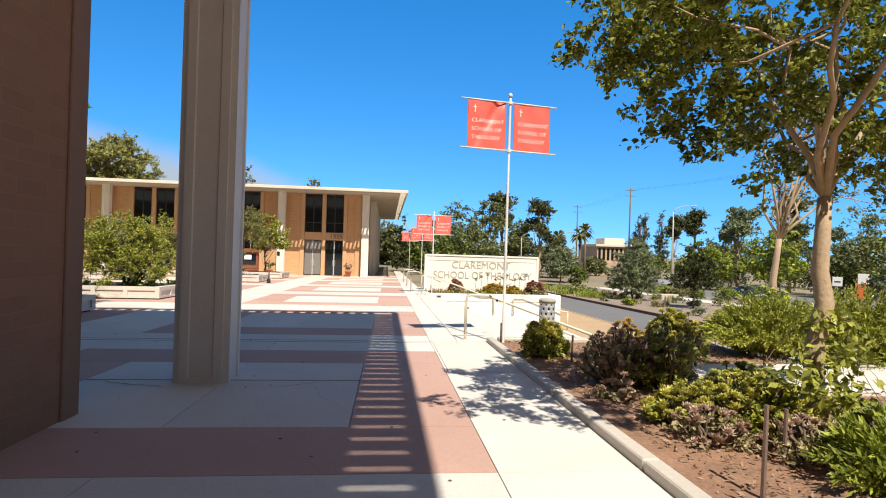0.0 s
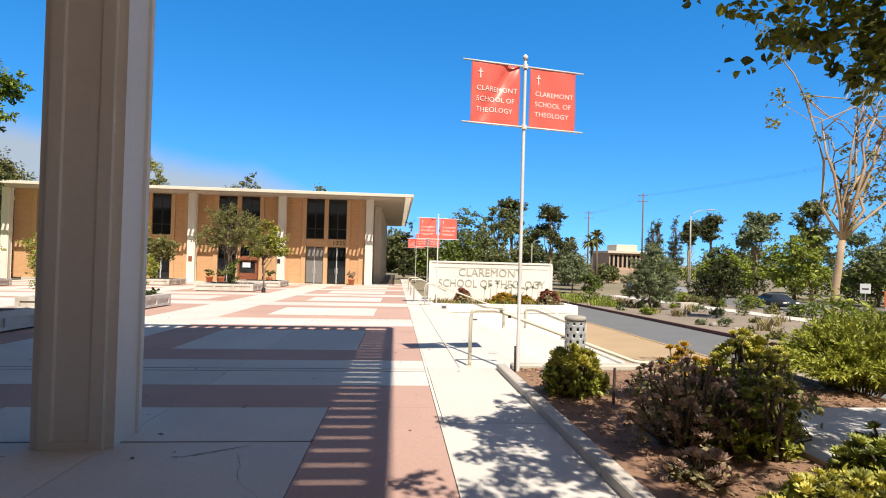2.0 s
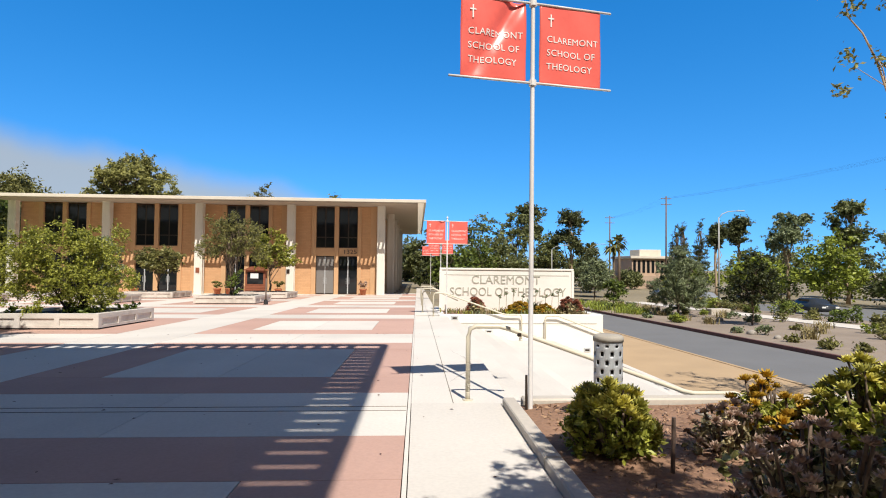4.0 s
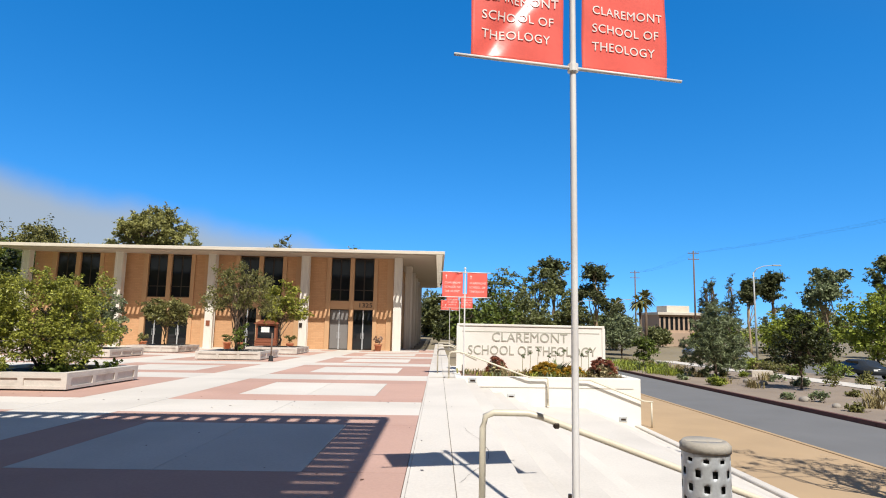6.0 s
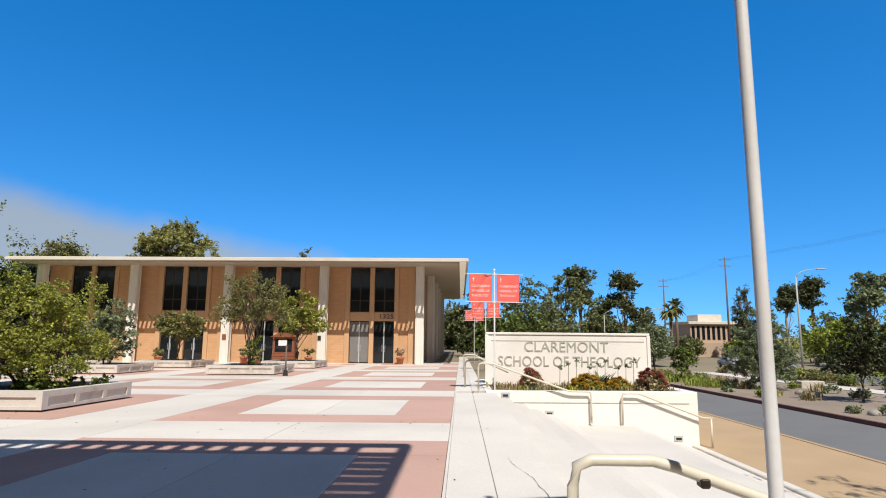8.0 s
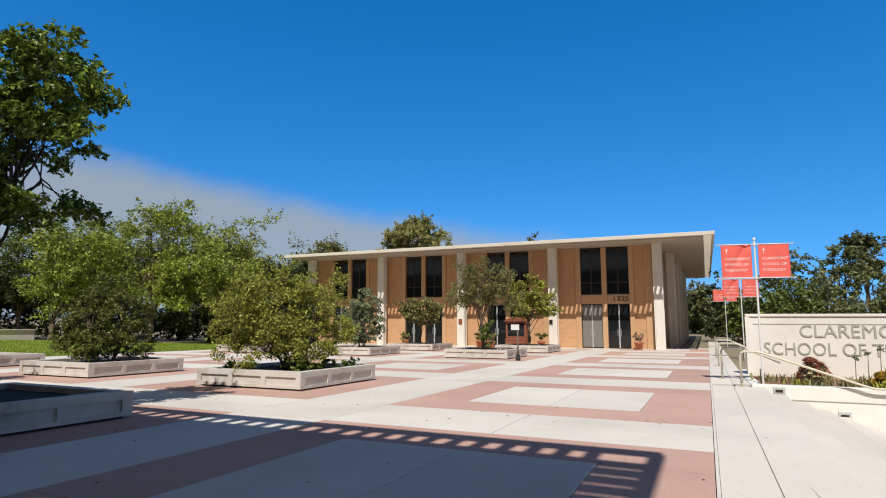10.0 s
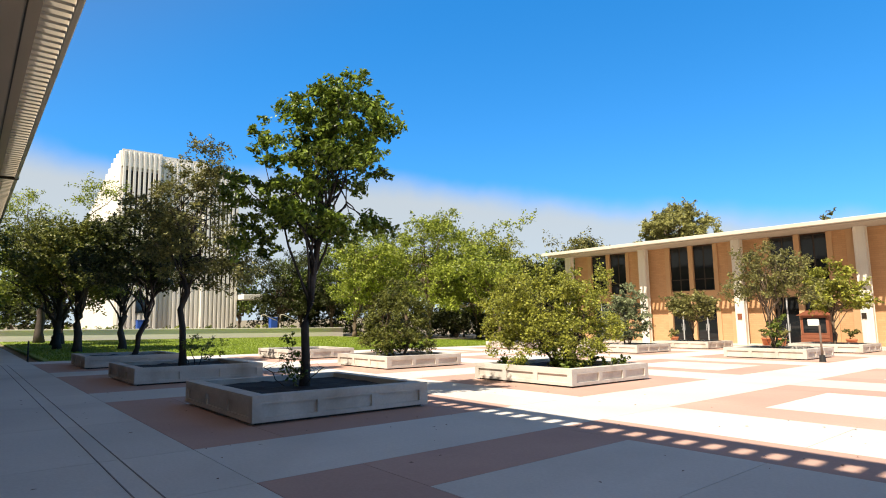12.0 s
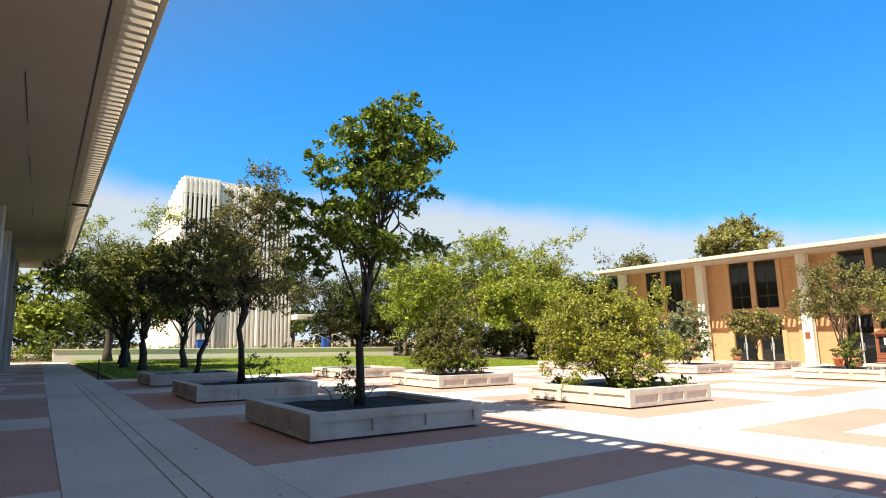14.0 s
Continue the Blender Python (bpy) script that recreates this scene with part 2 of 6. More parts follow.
M_PALE_BARK = mat("pale tan bark", (0.42, 0.31, 0.20), 0.85, 0.2, 4, 30, 0.6, stain=(0.26, 0.18, 0.12), stain_amount=0.6)
M_DARK_BARK_GAP = mat("dark bark and planter shadow gap", (0.055, 0.042, 0.035), 0.9, 0.3, 5, 40, 0.8)
M_WOOD = mat("red brown kiosk wood", (0.24, 0.075, 0.035), 0.6, 0.15, 4, 40, 0.2)
M_TERRACOTTA = mat("terracotta", (0.46, 0.16, 0.075), 0.8, 0.12, 4, 40, 0.2)
M_PAPER = mat("white notice paper", (0.75, 0.75, 0.73), 0.7, 0.03, 5, 40, 0.0)
M_RED_KERB = mat("dark red painted kerb", (0.13, 0.055, 0.045), 0.8, 0.2, 2, 40, 0.2)
M_TAN_WALL = mat("tan stucco", (0.45, 0.33, 0.24), 0.85, 0.08, 0.4, 20, 0.1)
M_GREY_METAL = mat("grey lamp pole", (0.42, 0.42, 0.40), 0.5, 0.08, 3, 40, 0.0)
M_TIMBER_POLE = mat("weathered timber pole", (0.16, 0.11, 0.085), 0.9, 0.2, 3, 40, 0.3)
M_WIRE = mat("black cable", (0.02, 0.02, 0.02), 0.6, 0.05, 3, 40, 0.0)
M_CHAPEL = mat("white concrete fins", (0.8, 0.765, 0.7), 0.75, 0.05, 0.4, 20, 0.1)
M_BLUE = mat("blue plastic", (0.02, 0.09, 0.4), 0.5, 0.1, 3, 40, 0.0)
M_CAR_DARK = mat("dark car paint", (0.03, 0.035, 0.04), 0.25, 0.05, 3, 40, 0.0)
M_CAR_SILVER = mat("silver car paint", (0.42, 0.43, 0.44), 0.3, 0.05, 3, 40, 0.0, metal=0.4)
M_TYRE = mat("black rubber", (0.015, 0.015, 0.015), 0.8, 0.1, 6, 60, 0.1)
M_ORANGE = mat("orange board", (0.6, 0.16, 0.04), 0.6, 0.05, 3, 40, 0.0)
M_ROCK = mat("grey boulder", (0.33, 0.30, 0.26), 0.9, 0.2, 3, 30, 0.6)
L_MID = leaf_mat("mid green leaves", (0.035, 0.056, 0.012), (0.21, 0.27, 0.05))
L_YELLOW = leaf_mat("yellow green leaves", (0.07, 0.085, 0.014), (0.44, 0.45, 0.075))
# shade on some crowns is put into this colour, besides naturally dark trees
L_DARK = leaf_mat("dark and shaded green leaves", (0.011, 0.016, 0.006), (0.08, 0.095, 0.025))
L_OLIVE = leaf_mat("olive leaves", (0.06, 0.063, 0.022), (0.3, 0.29, 0.095))
L_BRIGHT = leaf_mat("bright green leaves", (0.06, 0.085, 0.014), (0.42, 0.48, 0.075))
L_GREYGREEN = leaf_mat("grey green foliage", (0.07, 0.09, 0.05), (0.32, 0.37, 0.19))
L_SHRUB = leaf_mat("deep and shaded green leaves", (0.026, 0.036, 0.01), (0.23, 0.245, 0.05))
L_PINE = leaf_mat("pine needles", (0.1, 0.112, 0.04), (0.48, 0.46, 0.155))
L_TREE = leaf_mat("street tree leaves", (0.03, 0.045, 0.009), (0.34, 0.36, 0.06), 0.36, 0.34)
L_PLAZA = leaf_mat("plaza tree leaves", (0.02, 0.038, 0.008), (0.3, 0.4, 0.06), 0.38, 0.3)
# distance haze is painted into these two paler, greyer leaf colours
L_FAR = leaf_mat("grey green foliage paled for haze", (0.05, 0.064, 0.028), (0.27, 0.29, 0.105))
L_FAR_DARK = leaf_mat("dark green foliage paled for haze", (0.032, 0.042, 0.022), (0.17, 0.185, 0.075))
M_JOINT = mat("dirty joint filler", (0.22, 0.19, 0.16), 0.95, 0.3, 3, 60, 0.3)
L_SUCCULENT = leaf_mat("yellow green rosette leaves", (0.17, 0.19, 0.042), (0.72, 0.64, 0.14), 0.38, 0.12, 0.9)
L_HEN = leaf_mat("dull green rosette leaves", (0.13, 0.16, 0.045), (0.5, 0.52, 0.13), 0.4, 0.12, 0.9)
L_RED = leaf_mat("dark red rosette leaves", (0.24, 0.14, 0.095), (0.68, 0.5, 0.39), 0.45, 0.12, 0.9)
L_DEEP_RED = leaf_mat("deep red rosette leaves", (0.13, 0.04, 0.025), (0.46, 0.19, 0.12), 0.4, 0.12, 0.9)
L_ORANGE = leaf_mat("orange yellow leaves", (0.26, 0.15, 0.02), (0.72, 0.46, 0.06), 0.5, 0.2, 0.9)
L_FEATHER = leaf_mat("feathery yellow green leaves", (0.1, 0.115, 0.02), (0.46, 0.48, 0.075))
L_DRY = leaf_mat("dry grass", (0.16, 0.12, 0.05), (0.36, 0.30, 0.14), 0.7, 0.2)
L_TWIG = leaf_mat("dull olive brown leaves", (0.15, 0.135, 0.06), (0.5, 0.42, 0.23), 0.6, 0.12)
L_BROWN = leaf_mat("brown twigs and leaves", (0.07, 0.035, 0.02), (0.20, 0.11, 0.07), 0.7, 0.1)

# ---- building helpers ----


def lie(x, y):
    """Height of the gently sloping plaza."""
    return 0.0055 * max(-60.0, min(20.0, x)) - 0.0215 * max(-25.0, min(75.0, y))


def part(name, bm, material, parent=None, label="", smooth=False):
    me = bpy.data.meshes.new(name)
    if isinstance(bm, tuple):
        me.from_pydata(*bm)
    else:
        bm.to_mesh(me)
        bm.free()
    if material:
        me.materials.append(material)
    if smooth:
        me.shade_smooth()
    ob = new(name, me)
    ob.parent = parent
    if label:
        ob["label"] = label
    return ob


def thing(name, label, category, group="", kind="", at=(0, 0, 0), rz=0):
    ob = new(name)
    ob.matrix_world = pose(*at, 0, 0, rz)
    return tagged(ob, label, category, group, kind)


def add_box(bm, x0, x1, y0, y1, z0, z1, bevel=0.0, shear=False):
    r = bmesh.ops.create_cube(bm, size=1.0)
    vs = r["verts"]
    for v in vs:
        v.co = Vector(((x0 + x1) / 2 + v.co.x * (x1 - x0), (y0 + y1) / 2 + v.co.y * (y1 - y0), (z0 + z1) / 2 + v.co.z * (z1 - z0)))
    if bevel:
        es = list({e for v in vs for e in v.link_edges})
        out = bmesh.ops.bevel(bm, geom=es, offset=bevel, segments=1, affect="EDGES", profile=0.5)
        vs = list({v for f in out["faces"] for v in f.verts} | {v for v in vs if v.is_valid})
    if shear:
        for v in vs:
            v.co.z += lie(v.co.x, v.co.y)
    return bm


def box(x0, x1, y0, y1, z0, z1, bevel=0.0, shear=False):
    return add_box(bmesh.new(), x0, x1, y0, y1, z0, z1, bevel, shear)


def tube(paths, sides=7):
    """Tapered tubes along lists of (point, radius), as one mesh."""
    verts, faces = [], []
    for path in paths:
        start = len(verts)
        for i, (p, r) in enumerate(path):
            p = Vector(p)
            a = Vector(path[max(0, i - 1)][0])
            b = Vector(path[min(len(path) - 1, i + 1)][0])
            d = (b - a).normalized() if (b - a).length > 1e-6 else Vector((0, 0, 1))
            if abs(d.z) < 0.99:
                u = Vector((0, 0, 1)).cross(d).normalized()
                w = d.cross(u).normalized()
            else:
                u, w = Vector((1, 0, 0)), Vector((0, 1, 0)) if d.z > 0 else Vector((0, -1, 0))
            for k in range(sides):
                t = 2 * math.pi * k / sides
                verts.append(tuple(p + (u * math.cos(t) + w * math.sin(t)) * r))
        n = len(path)
        for i in range(n - 1):
            for k in range(sides):
                a0 = start + i * sides + k
                b0 = start + i * sides + (k + 1) % sides
                faces.append((a0, b0, b0 + sides, a0 + sides))
        faces.append(tuple(start + k for k in range(sides))[::-1])
        faces.append(tuple(start + (n - 1) * sides + k for k in range(sides)))
    return (verts, [], faces)


def text_mesh(body, size, depth, align="CENTER", spacing=1.0, line=1.0, bold=0.0):
    cu = bpy.data.curves.new("lettering", "FONT")
    cu.body, cu.size, cu.extrude, cu.align_x, cu.space_character, cu.space_line = body, size, depth, align, spacing, line
    cu.resolution_u, cu.offset = 3, bold
    ob = bpy.data.objects.new("lettering", cu)
    scene.collection.objects.link(ob)
    me = bpy.data.meshes.new_from_object(ob.evaluated_get(bpy.context.evaluated_depsgraph_get()))
    bpy.data.objects.remove(ob)
    return me


def lettering(body, size, depth, material, parent, m, align="CENTER", spacing=1.0, line=1.0, label="", width=None, bold=0.0):
    me = text_mesh(body, size, depth, align, spacing, line, bold)
    me.materials.append(material)
    ob = new("lettering", me)
    ob.parent = parent
    if width:
        xs = [v.co.x for v in me.vertices]
        m = m @ Matrix.Diagonal((width / (max(xs) - min(xs)), 1, 1, 1))
    ob.matrix_local = m
    if label:
        ob["label"] = label
    return ob


def leaf_cloud(centres, radii, count, size, rng, flat=0.0, droop=0.0, aspect=0.55, round_leaf=False):
    """Leaf blades set along short twigs that reach out of each clump, so that the outline is uneven and open."""
    centres, radii = np.asarray(centres, float), np.asarray(radii, float)
    nc, k = len(centres), 7
    w = radii ** 2
    pick = rng.choice(nc, count, p=w / w.sum())
    way = rng.normal(size=(nc, k, 3)) * np.array([1, 1, 0.62]) + np.array([0, 0, 0.18 - droop])
    way /= np.linalg.norm(way, axis=2)[:, :, None]
    reach = rng.uniform(0.55, 1.6, (nc, k))
    tw = rng.integers(0, k, count)
    d = way[pick, tw]
    t = rng.uniform(0.04, 1.0, count) ** 0.7
    spread = radii[pick] * (0.26 - 0.16 * t)
    c = centres[pick] + d * (radii[pick] * reach[pick, tw] * t)[:, None] + rng.normal(size=(count, 3)) * spread[:, None]
    nrm = d * 0.3 + rng.normal(size=(count, 3)) * 0.6 + np.array([0, 0, 0.55 + flat])
    nrm /= np.linalg.norm(nrm, axis=1)[:, None]
    a = d * 0.6 + rng.normal(size=(count, 3)) * 0.7
    a -= nrm * (a * nrm).sum(1)[:, None]
    a /= np.linalg.norm(a, axis=1)[:, None]
    b = np.cross(nrm, a)
    s = size * rng.uniform(0.55, 1.4, count)[:, None]
    if round_leaf:
        v = np.empty((count, 6, 3))
        for k, (p, q) in enumerate(((-1.0, 0.0), (-0.45, 0.9), (0.4, 0.85), (1.0, 0.0), (0.4, -0.85), (-0.45, -0.9))):
            v[:, k] = c + a * s * p + b * s * aspect * q + nrm * s * (0.22 * abs(q) - 0.12 * p * p)
        return (v.reshape(-1, 3).tolist(), [], np.arange(count * 6).reshape(count, 6).tolist())
    v = np.empty((count, 4, 3))
    v[:, 0] = c - a * s
    v[:, 1] = c + b * s * aspect + nrm * s * 0.15
    v[:, 2] = c + a * s
    v[:, 3] = c - b * s * aspect + nrm * s * 0.15
    f = np.arange(count * 4).reshape(count, 4)
    return (v.reshape(-1, 3).tolist(), [], f.tolist())


def clumps_in(blobs, n, rng, rmin, rmax):
    """Clump centres spread through the skin and body of the crown's ellipsoids."""
    blobs = np.asarray(blobs, float)
    vol = blobs[:, 3] * blobs[:, 4] * blobs[:, 5]
    pick = rng.choice(len(blobs), n, p=vol / vol.sum())
    d = rng.normal(size=(n, 3))
    d /= np.linalg.norm(d, axis=1)[:, None]
    r = rng.uniform(0.1, 1.0, n) ** 0.4
    c = blobs[pick, :3] + d * r[:, None] * blobs[pick, 3:6]
    return c, rng.uniform(rmin, rmax, n)


def bend(a, b, r0, r1, rng, wob=0.08, n=5):
    a, b = Vector(a), Vector(b)
    ln = (b - a).length
    out = []
    for i in range(n + 1):
        t = i / n
        j = Vector(rng.normal(size=3)) * ln * wob * math.sin(math.pi * t)
        out.append((a.lerp(b, t) + j + Vector((0, 0, 1)) * ln * 0.06 * math.sin(math.pi * t), r0 + (r1 - r0) * t))
    return out


def tree(name, at, blobs, height, r0, leaves, label, category, seed, leaf=0.06, count=9000, clumps=70, rad=(0.25, 0.5), bark=None, stems=1, fork=0.45, limbs=14, lean=(0, 0), group="", flat=0.0, droop=0.0, aspect=0.55, high=False):
    """A tree or shrub: tapered stems, limbs that reach into the crown, and a crown of leaf blades. Blobs and heights are from its foot."""
    rng = np.random.default_rng(seed)
    ob = thing(name, label, category, group, at=at)
    c, r = clumps_in(blobs, clumps, rng, *rad)
    paths = []
    for s in range(stems):
        ang = rng.uniform(0, 6.28)
        off = Vector((math.cos(ang), math.sin(ang), 0)) * (0.12 * (stems > 1))
        top = Vector((lean[0], lean[1], height * fork)) + off * (5 if stems > 1 else 0)
        trunk = bend(off + Vector((0, 0, -0.1)), top, r0, r0 * 0.62, rng, 0.01 if high else 0.03, 6)
        trunk[0] = (trunk[0][0], r0 * 1.35)
        paths.append(trunk)
        mine = rng.choice(len(c), min(len(c), max(3, limbs // stems)), replace=False)
        for k, i in enumerate(mine):
            t = trunk[6][0] if high else (trunk[3 + k % 4][0] if k % 3 else trunk[6][0])
            mid = Vector(t).lerp(Vector(c[i]), 0.55) + Vector((0, 0, 0.08 * height))
            paths.append(bend(t, mid, r0 * 0.34, r0 * 0.17, rng, 0.05, 4))
            paths.append(bend(mid, c[i], r0 * 0.17, r0 * 0.05, rng, 0.06, 4))
            for e in range(2):
                j = rng.integers(len(c))
                if np.linalg.norm(c[j] - np.array(mid)) < height * 0.35:
                    paths.append(bend(mid, c[j], r0 * 0.14, r0 * 0.04, rng, 0.06, 3))
    part("trunk", tube(paths, 7 if leaf < 0.07 else 4), bark or M_BARK, ob, smooth=True)
    part("crown", leaf_cloud(c, r, count, leaf, rng, flat, droop, aspect, leaf < 0.033), leaves, ob)
    return ob


# ---- the ground ----


def ground_height(x, y):
    plaza = lie(x, y)
    if x <= 1.2 or y < -30:
        return plaza - 0.12
    if y < 33:
        k = min(1.0, max(0.0, (x - 0.8) / 0.75))
    else:
        k = min(1.0, max(0.0, (x - 4.0) / 7.5))
    k = k * k * (3 - 2 * k)
    return plaza - 0.12 - 1.6 * k


xs = sorted({*[-900 + 90 * i for i in range(10)], *[-62 + 3.1 * i for i in range(20)], *[0.0 + 0.8 * i for i in range(18)], *[15.0 + 6 * i for i in range(14)], 150, 260, 420, 650, 950})
ys = sorted({-400, -200, -100, -60, -40, -28, *[-25 + 2.5 * i for i in range(41)], *[80 + 15 * i for i in range(6)], 220, 320, 480, 700, 1100})
gv = [(x, y, ground_height(x, y)) for y in ys for x in xs]
nx = len(xs)
gf = [(j * nx + i, j * nx + i + 1, (j + 1) * nx + i + 1, (j + 1) * nx + i) for j in range(len(ys) - 1) for i in range(nx - 1)]
tagged(part("ground", (gv, [], gf), M_GROUND, smooth=True), "dry sloping open ground reaching to the horizon", "ground", kind="structure")


def sheet(name, x0, x1, y0, y1, rise, material, label, category="", nx=2, ny=12, thick=0.05):
    """A paving or earth sheet laid on the slope, with thickness."""
    bm = bmesh.new()
    rows = []
    for j in range(ny + 1):
        y = y0 + (y1 - y0) * j / ny
        rows.append([bm.verts.new((x0 + (x1 - x0) * i / nx, y, lie(x0 + (x1 - x0) * i / nx, y) + rise)) for i in range(nx + 1)])
    for j in range(ny):
        for i in range(nx):
            bm.faces.new((rows[j][i], rows[j][i + 1], rows[j + 1][i + 1], rows[j + 1][i]))
    geo = bmesh.ops.extrude_face_region(bm, geom=list(bm.faces))
    for v in geo["geom"]:
        if isinstance(v, bmesh.types.BMVert):
            v.co.z -= thick
    bmesh.ops.recalc_face_normals(bm, faces=list(bm.faces))
    return tagged(part(name, bm, material), label, category or name, kind="structure")


STREET = -1.5
sheet("sidewalk", 7.9, 11.6, -30, 75, STREET + 0.0, M_SAND, "tan decomposed granite footpath beside the road", "path", ny=30, thick=0.3)
sheet("road", 11.75, 16.9, -40, 75, STREET - 0.12, M_ASPHALT, "grey asphalt side road with no markings", "road", ny=30, thick=0.3)
sheet("verge", 17.1, 27, -40, 75, STREET + 0.02, M_EARTH, "brown earth verge with low shrubs beyond the road", "verge", ny=30, thick=0.3)
sheet("far_pavement", 27.0, 29.4, -40, 75, STREET + 0.06, M_WHITE_SLAB, "pale concrete footpath along the main street", "pavement", ny=30, thick=0.3)
sheet("far_verge", 29.4, 33.5, -40, 75, STREET + 0.04, M_EARTH, "planted earth strip beside the main street", "verge", ny=30, thick=0.3)
sheet("main_road", 33.7, 50, -60, 75, STREET - 0.1, M_ASPHALT, "wide asphalt main street beyond the planting", "road", ny=30, thick=0.3)
k = thing("kerb", "dark red painted kerb along the road", "kerb", kind="structure")
for i in range(24):
    part("kerb_stone", box(16.92, 17.1, -25 + 4 * i, -25 + 4 * i + 3.97, STREET - 0.2, STREET + 0.05, 0.0, True), M_RED_KERB, k)
k = thing("kerb", "pale yellow concrete kerb between the footpath and the road", "kerb", kind="structure")
for i in range(24):
    part("kerb_stone", box(11.6, 11.75, -25 + 4 * i, -25 + 4 * i + 3.97, STREET - 0.3, STREET + 0.02, 0.0, True), M_SAND, k)

# ---- the lawn ----
sheet("lawn", -68, -28.6, 11.9, 47, 0.02, M_LAWN, "mown green lawn beside the plaza", "lawn", nx=8, ny=12, thick=0.1)
rng = np.random.default_rng(5)
n = 60000
gx = -28.8 - rng.uniform(0, 1, n) ** 1.6 * 38
gy = rng.uniform(12.1, 46.8, n)
gz = 0.0055 * np.maximum(gx, -60) - 0.0215 * gy + 0.02
v = np.empty((n, 3, 3))
ang = rng.uniform(0, 6.28, n)
wd = np.stack([np.cos(ang), np.sin(ang), ang * 0], 1) * 0.03
base = np.stack([gx, gy, gz], 1)
tip = base + np.stack([rng.normal(0, 0.03, n), rng.normal(0, 0.03, n), rng.uniform(0.04, 0.09, n)], 1)
v[:, 0], v[:, 1], v[:, 2] = base - wd, base + wd, tip
tagged(part("grass", (v.reshape(-1, 3).tolist(), [], np.arange(n * 3).reshape(n, 3).tolist()), leaf_mat("grass blades", (0.12, 0.17, 0.016), (0.32, 0.41, 0.055))), "short green grass blades of the lawn", "grass", kind="stuff")

# ---- two long buildings with wide slotted eaves ----


def slotted_roof(parent, x0, x1, y_edge, y_back, soffit, top, front):
    """Roof: body, an edge frame with a row of slots through it along the front and the right side. front: +1 faces +y, -1 faces -y."""
    lip, slot, inner = 0.13, 0.5, 0.12
    band = lip + slot + inner
    ya, yb = sorted((y_edge - front * band, y_back))
    part("roof_body", box(x0, x1 - band, ya, yb, soffit, top), M_SOFFIT, parent, "cream plaster eaves darkened for shade")
    part("roof_cover", box(x0 + 0.1, x1 - band - 0.1, ya + 0.1, yb - 0.1, top + 0.003, top + 0.06), M_ROOF, parent)
    s2, t2 = soffit + 0.06, top - 0.02
    ye = y_edge
    part("eaves_lip", box(x0, x1, *sorted((ye, ye - front * lip)), s2 - 0.06, top + 0.02, 0.02), M_FASCIA, parent)
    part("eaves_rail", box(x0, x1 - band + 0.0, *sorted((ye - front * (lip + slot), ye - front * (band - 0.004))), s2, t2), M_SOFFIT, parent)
    y_in = ye - front * (lip + 0.002)
    part("eaves_lip", box(x1 - lip, x1, *sorted((y_in, y_back)), s2 - 0.06, top + 0.02, 0.02), M_FASCIA, parent)
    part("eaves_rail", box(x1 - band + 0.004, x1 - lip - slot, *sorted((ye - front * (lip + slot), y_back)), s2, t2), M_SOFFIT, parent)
    pitch, bar = 0.34, 0.14
    n1 = int((x1 - x0 - lip) / pitch)
    me = box(-bar / 2, bar / 2, -slot / 2, slot / 2, 0, t2 - s2)
    # pale edge colour on the bars stands for sun on their sides
    shared = part("eaves_bar", me, M_FASCIA, parent)
    shared.location = (x1 - lip - slot - 0.1, ye - front * (lip + slot / 2), s2)
    for i in range(1, n1):
        ob = new("eaves_bar", shared.data)
        ob.parent = parent
        ob.location = (x1 - lip - slot - 0.1 - i * pitch, ye - front * (lip + slot / 2), s2)
    n2 = int((abs(y_back - ye) - lip - slot) / pitch)
    for i in range(n2):
        ob = new("eaves_bar", shared.data)
        ob.parent = parent
        ob.rotation_euler = (0, 0, math.pi / 2)
        ob.location = (x1 - lip - slot / 2, ye - front * (lip + slot + 0.1 + i * pitch), s2)


def column(parent, x, y, z0, z1, w=0.64, d=0.57, paint=None):
    """A square column with a sunk panel on each face and notched corners, over a plain foot."""
    n, f, p = 0.075, 0.1, 0.022          # corner notch, panel stile, panel depth
    a, b = w / 2, d / 2
    q = [(a - n - f, b), (a - n, b), (a - n, b - n * 0.6), (a, b - n * 0.6), (a, b - n * 0.6 - f * 0.6)]
    side = [(a - p, b - n * 0.6 - f * 0.6 - 0.012), (a - p, -(b - n * 0.6 - f * 0.6 - 0.012))]
    quarter1 = q                                     # +x +y, clockwise from the top
    ring = quarter1 + side + [(u, -v) for u, v in q[::-1]]
    ring += [(a - n - f - 0.012, -b + p), (-(a - n - f - 0.012), -b + p)]
    left = [(-u, -v) for u, v in q] + [(-a + p, -(b - n * 0.6 - f * 0.6 - 0.012)), (-a + p, b - n * 0.6 - f * 0.6 - 0.012)] + [(-u, v) for u, v in q[::-1]]
    ring += left + [(-(a - n - f - 0.012), b - p), (a - n - f - 0.012, b - p)]
    bm = bmesh.new()
    lo = [bm.verts.new((x + u, y + v, z0)) for u, v in ring]
    hi = [bm.verts.new((x + u, y + v, z1)) for u, v in ring]
    bm.faces.new(lo)
    bm.faces.new(hi[::-1])
    for i in range(len(ring)):
        j = (i + 1) % len(ring)
        bm.faces.new((lo[i], hi[i], hi[j], lo[j]))
    bmesh.ops.recalc_face_normals(bm, faces=list(bm.faces))
    c = part("column", bm, paint or M_COLUMN, parent, "cream painted column with sunk panels")
    part("foot_panel", box(x - a + n + f - 0.01, x + a - n - f + 0.01, y - b + 0.002, y + b - 0.002, z0, z0 + 0.32), paint or M_COLUMN, c)
    return c


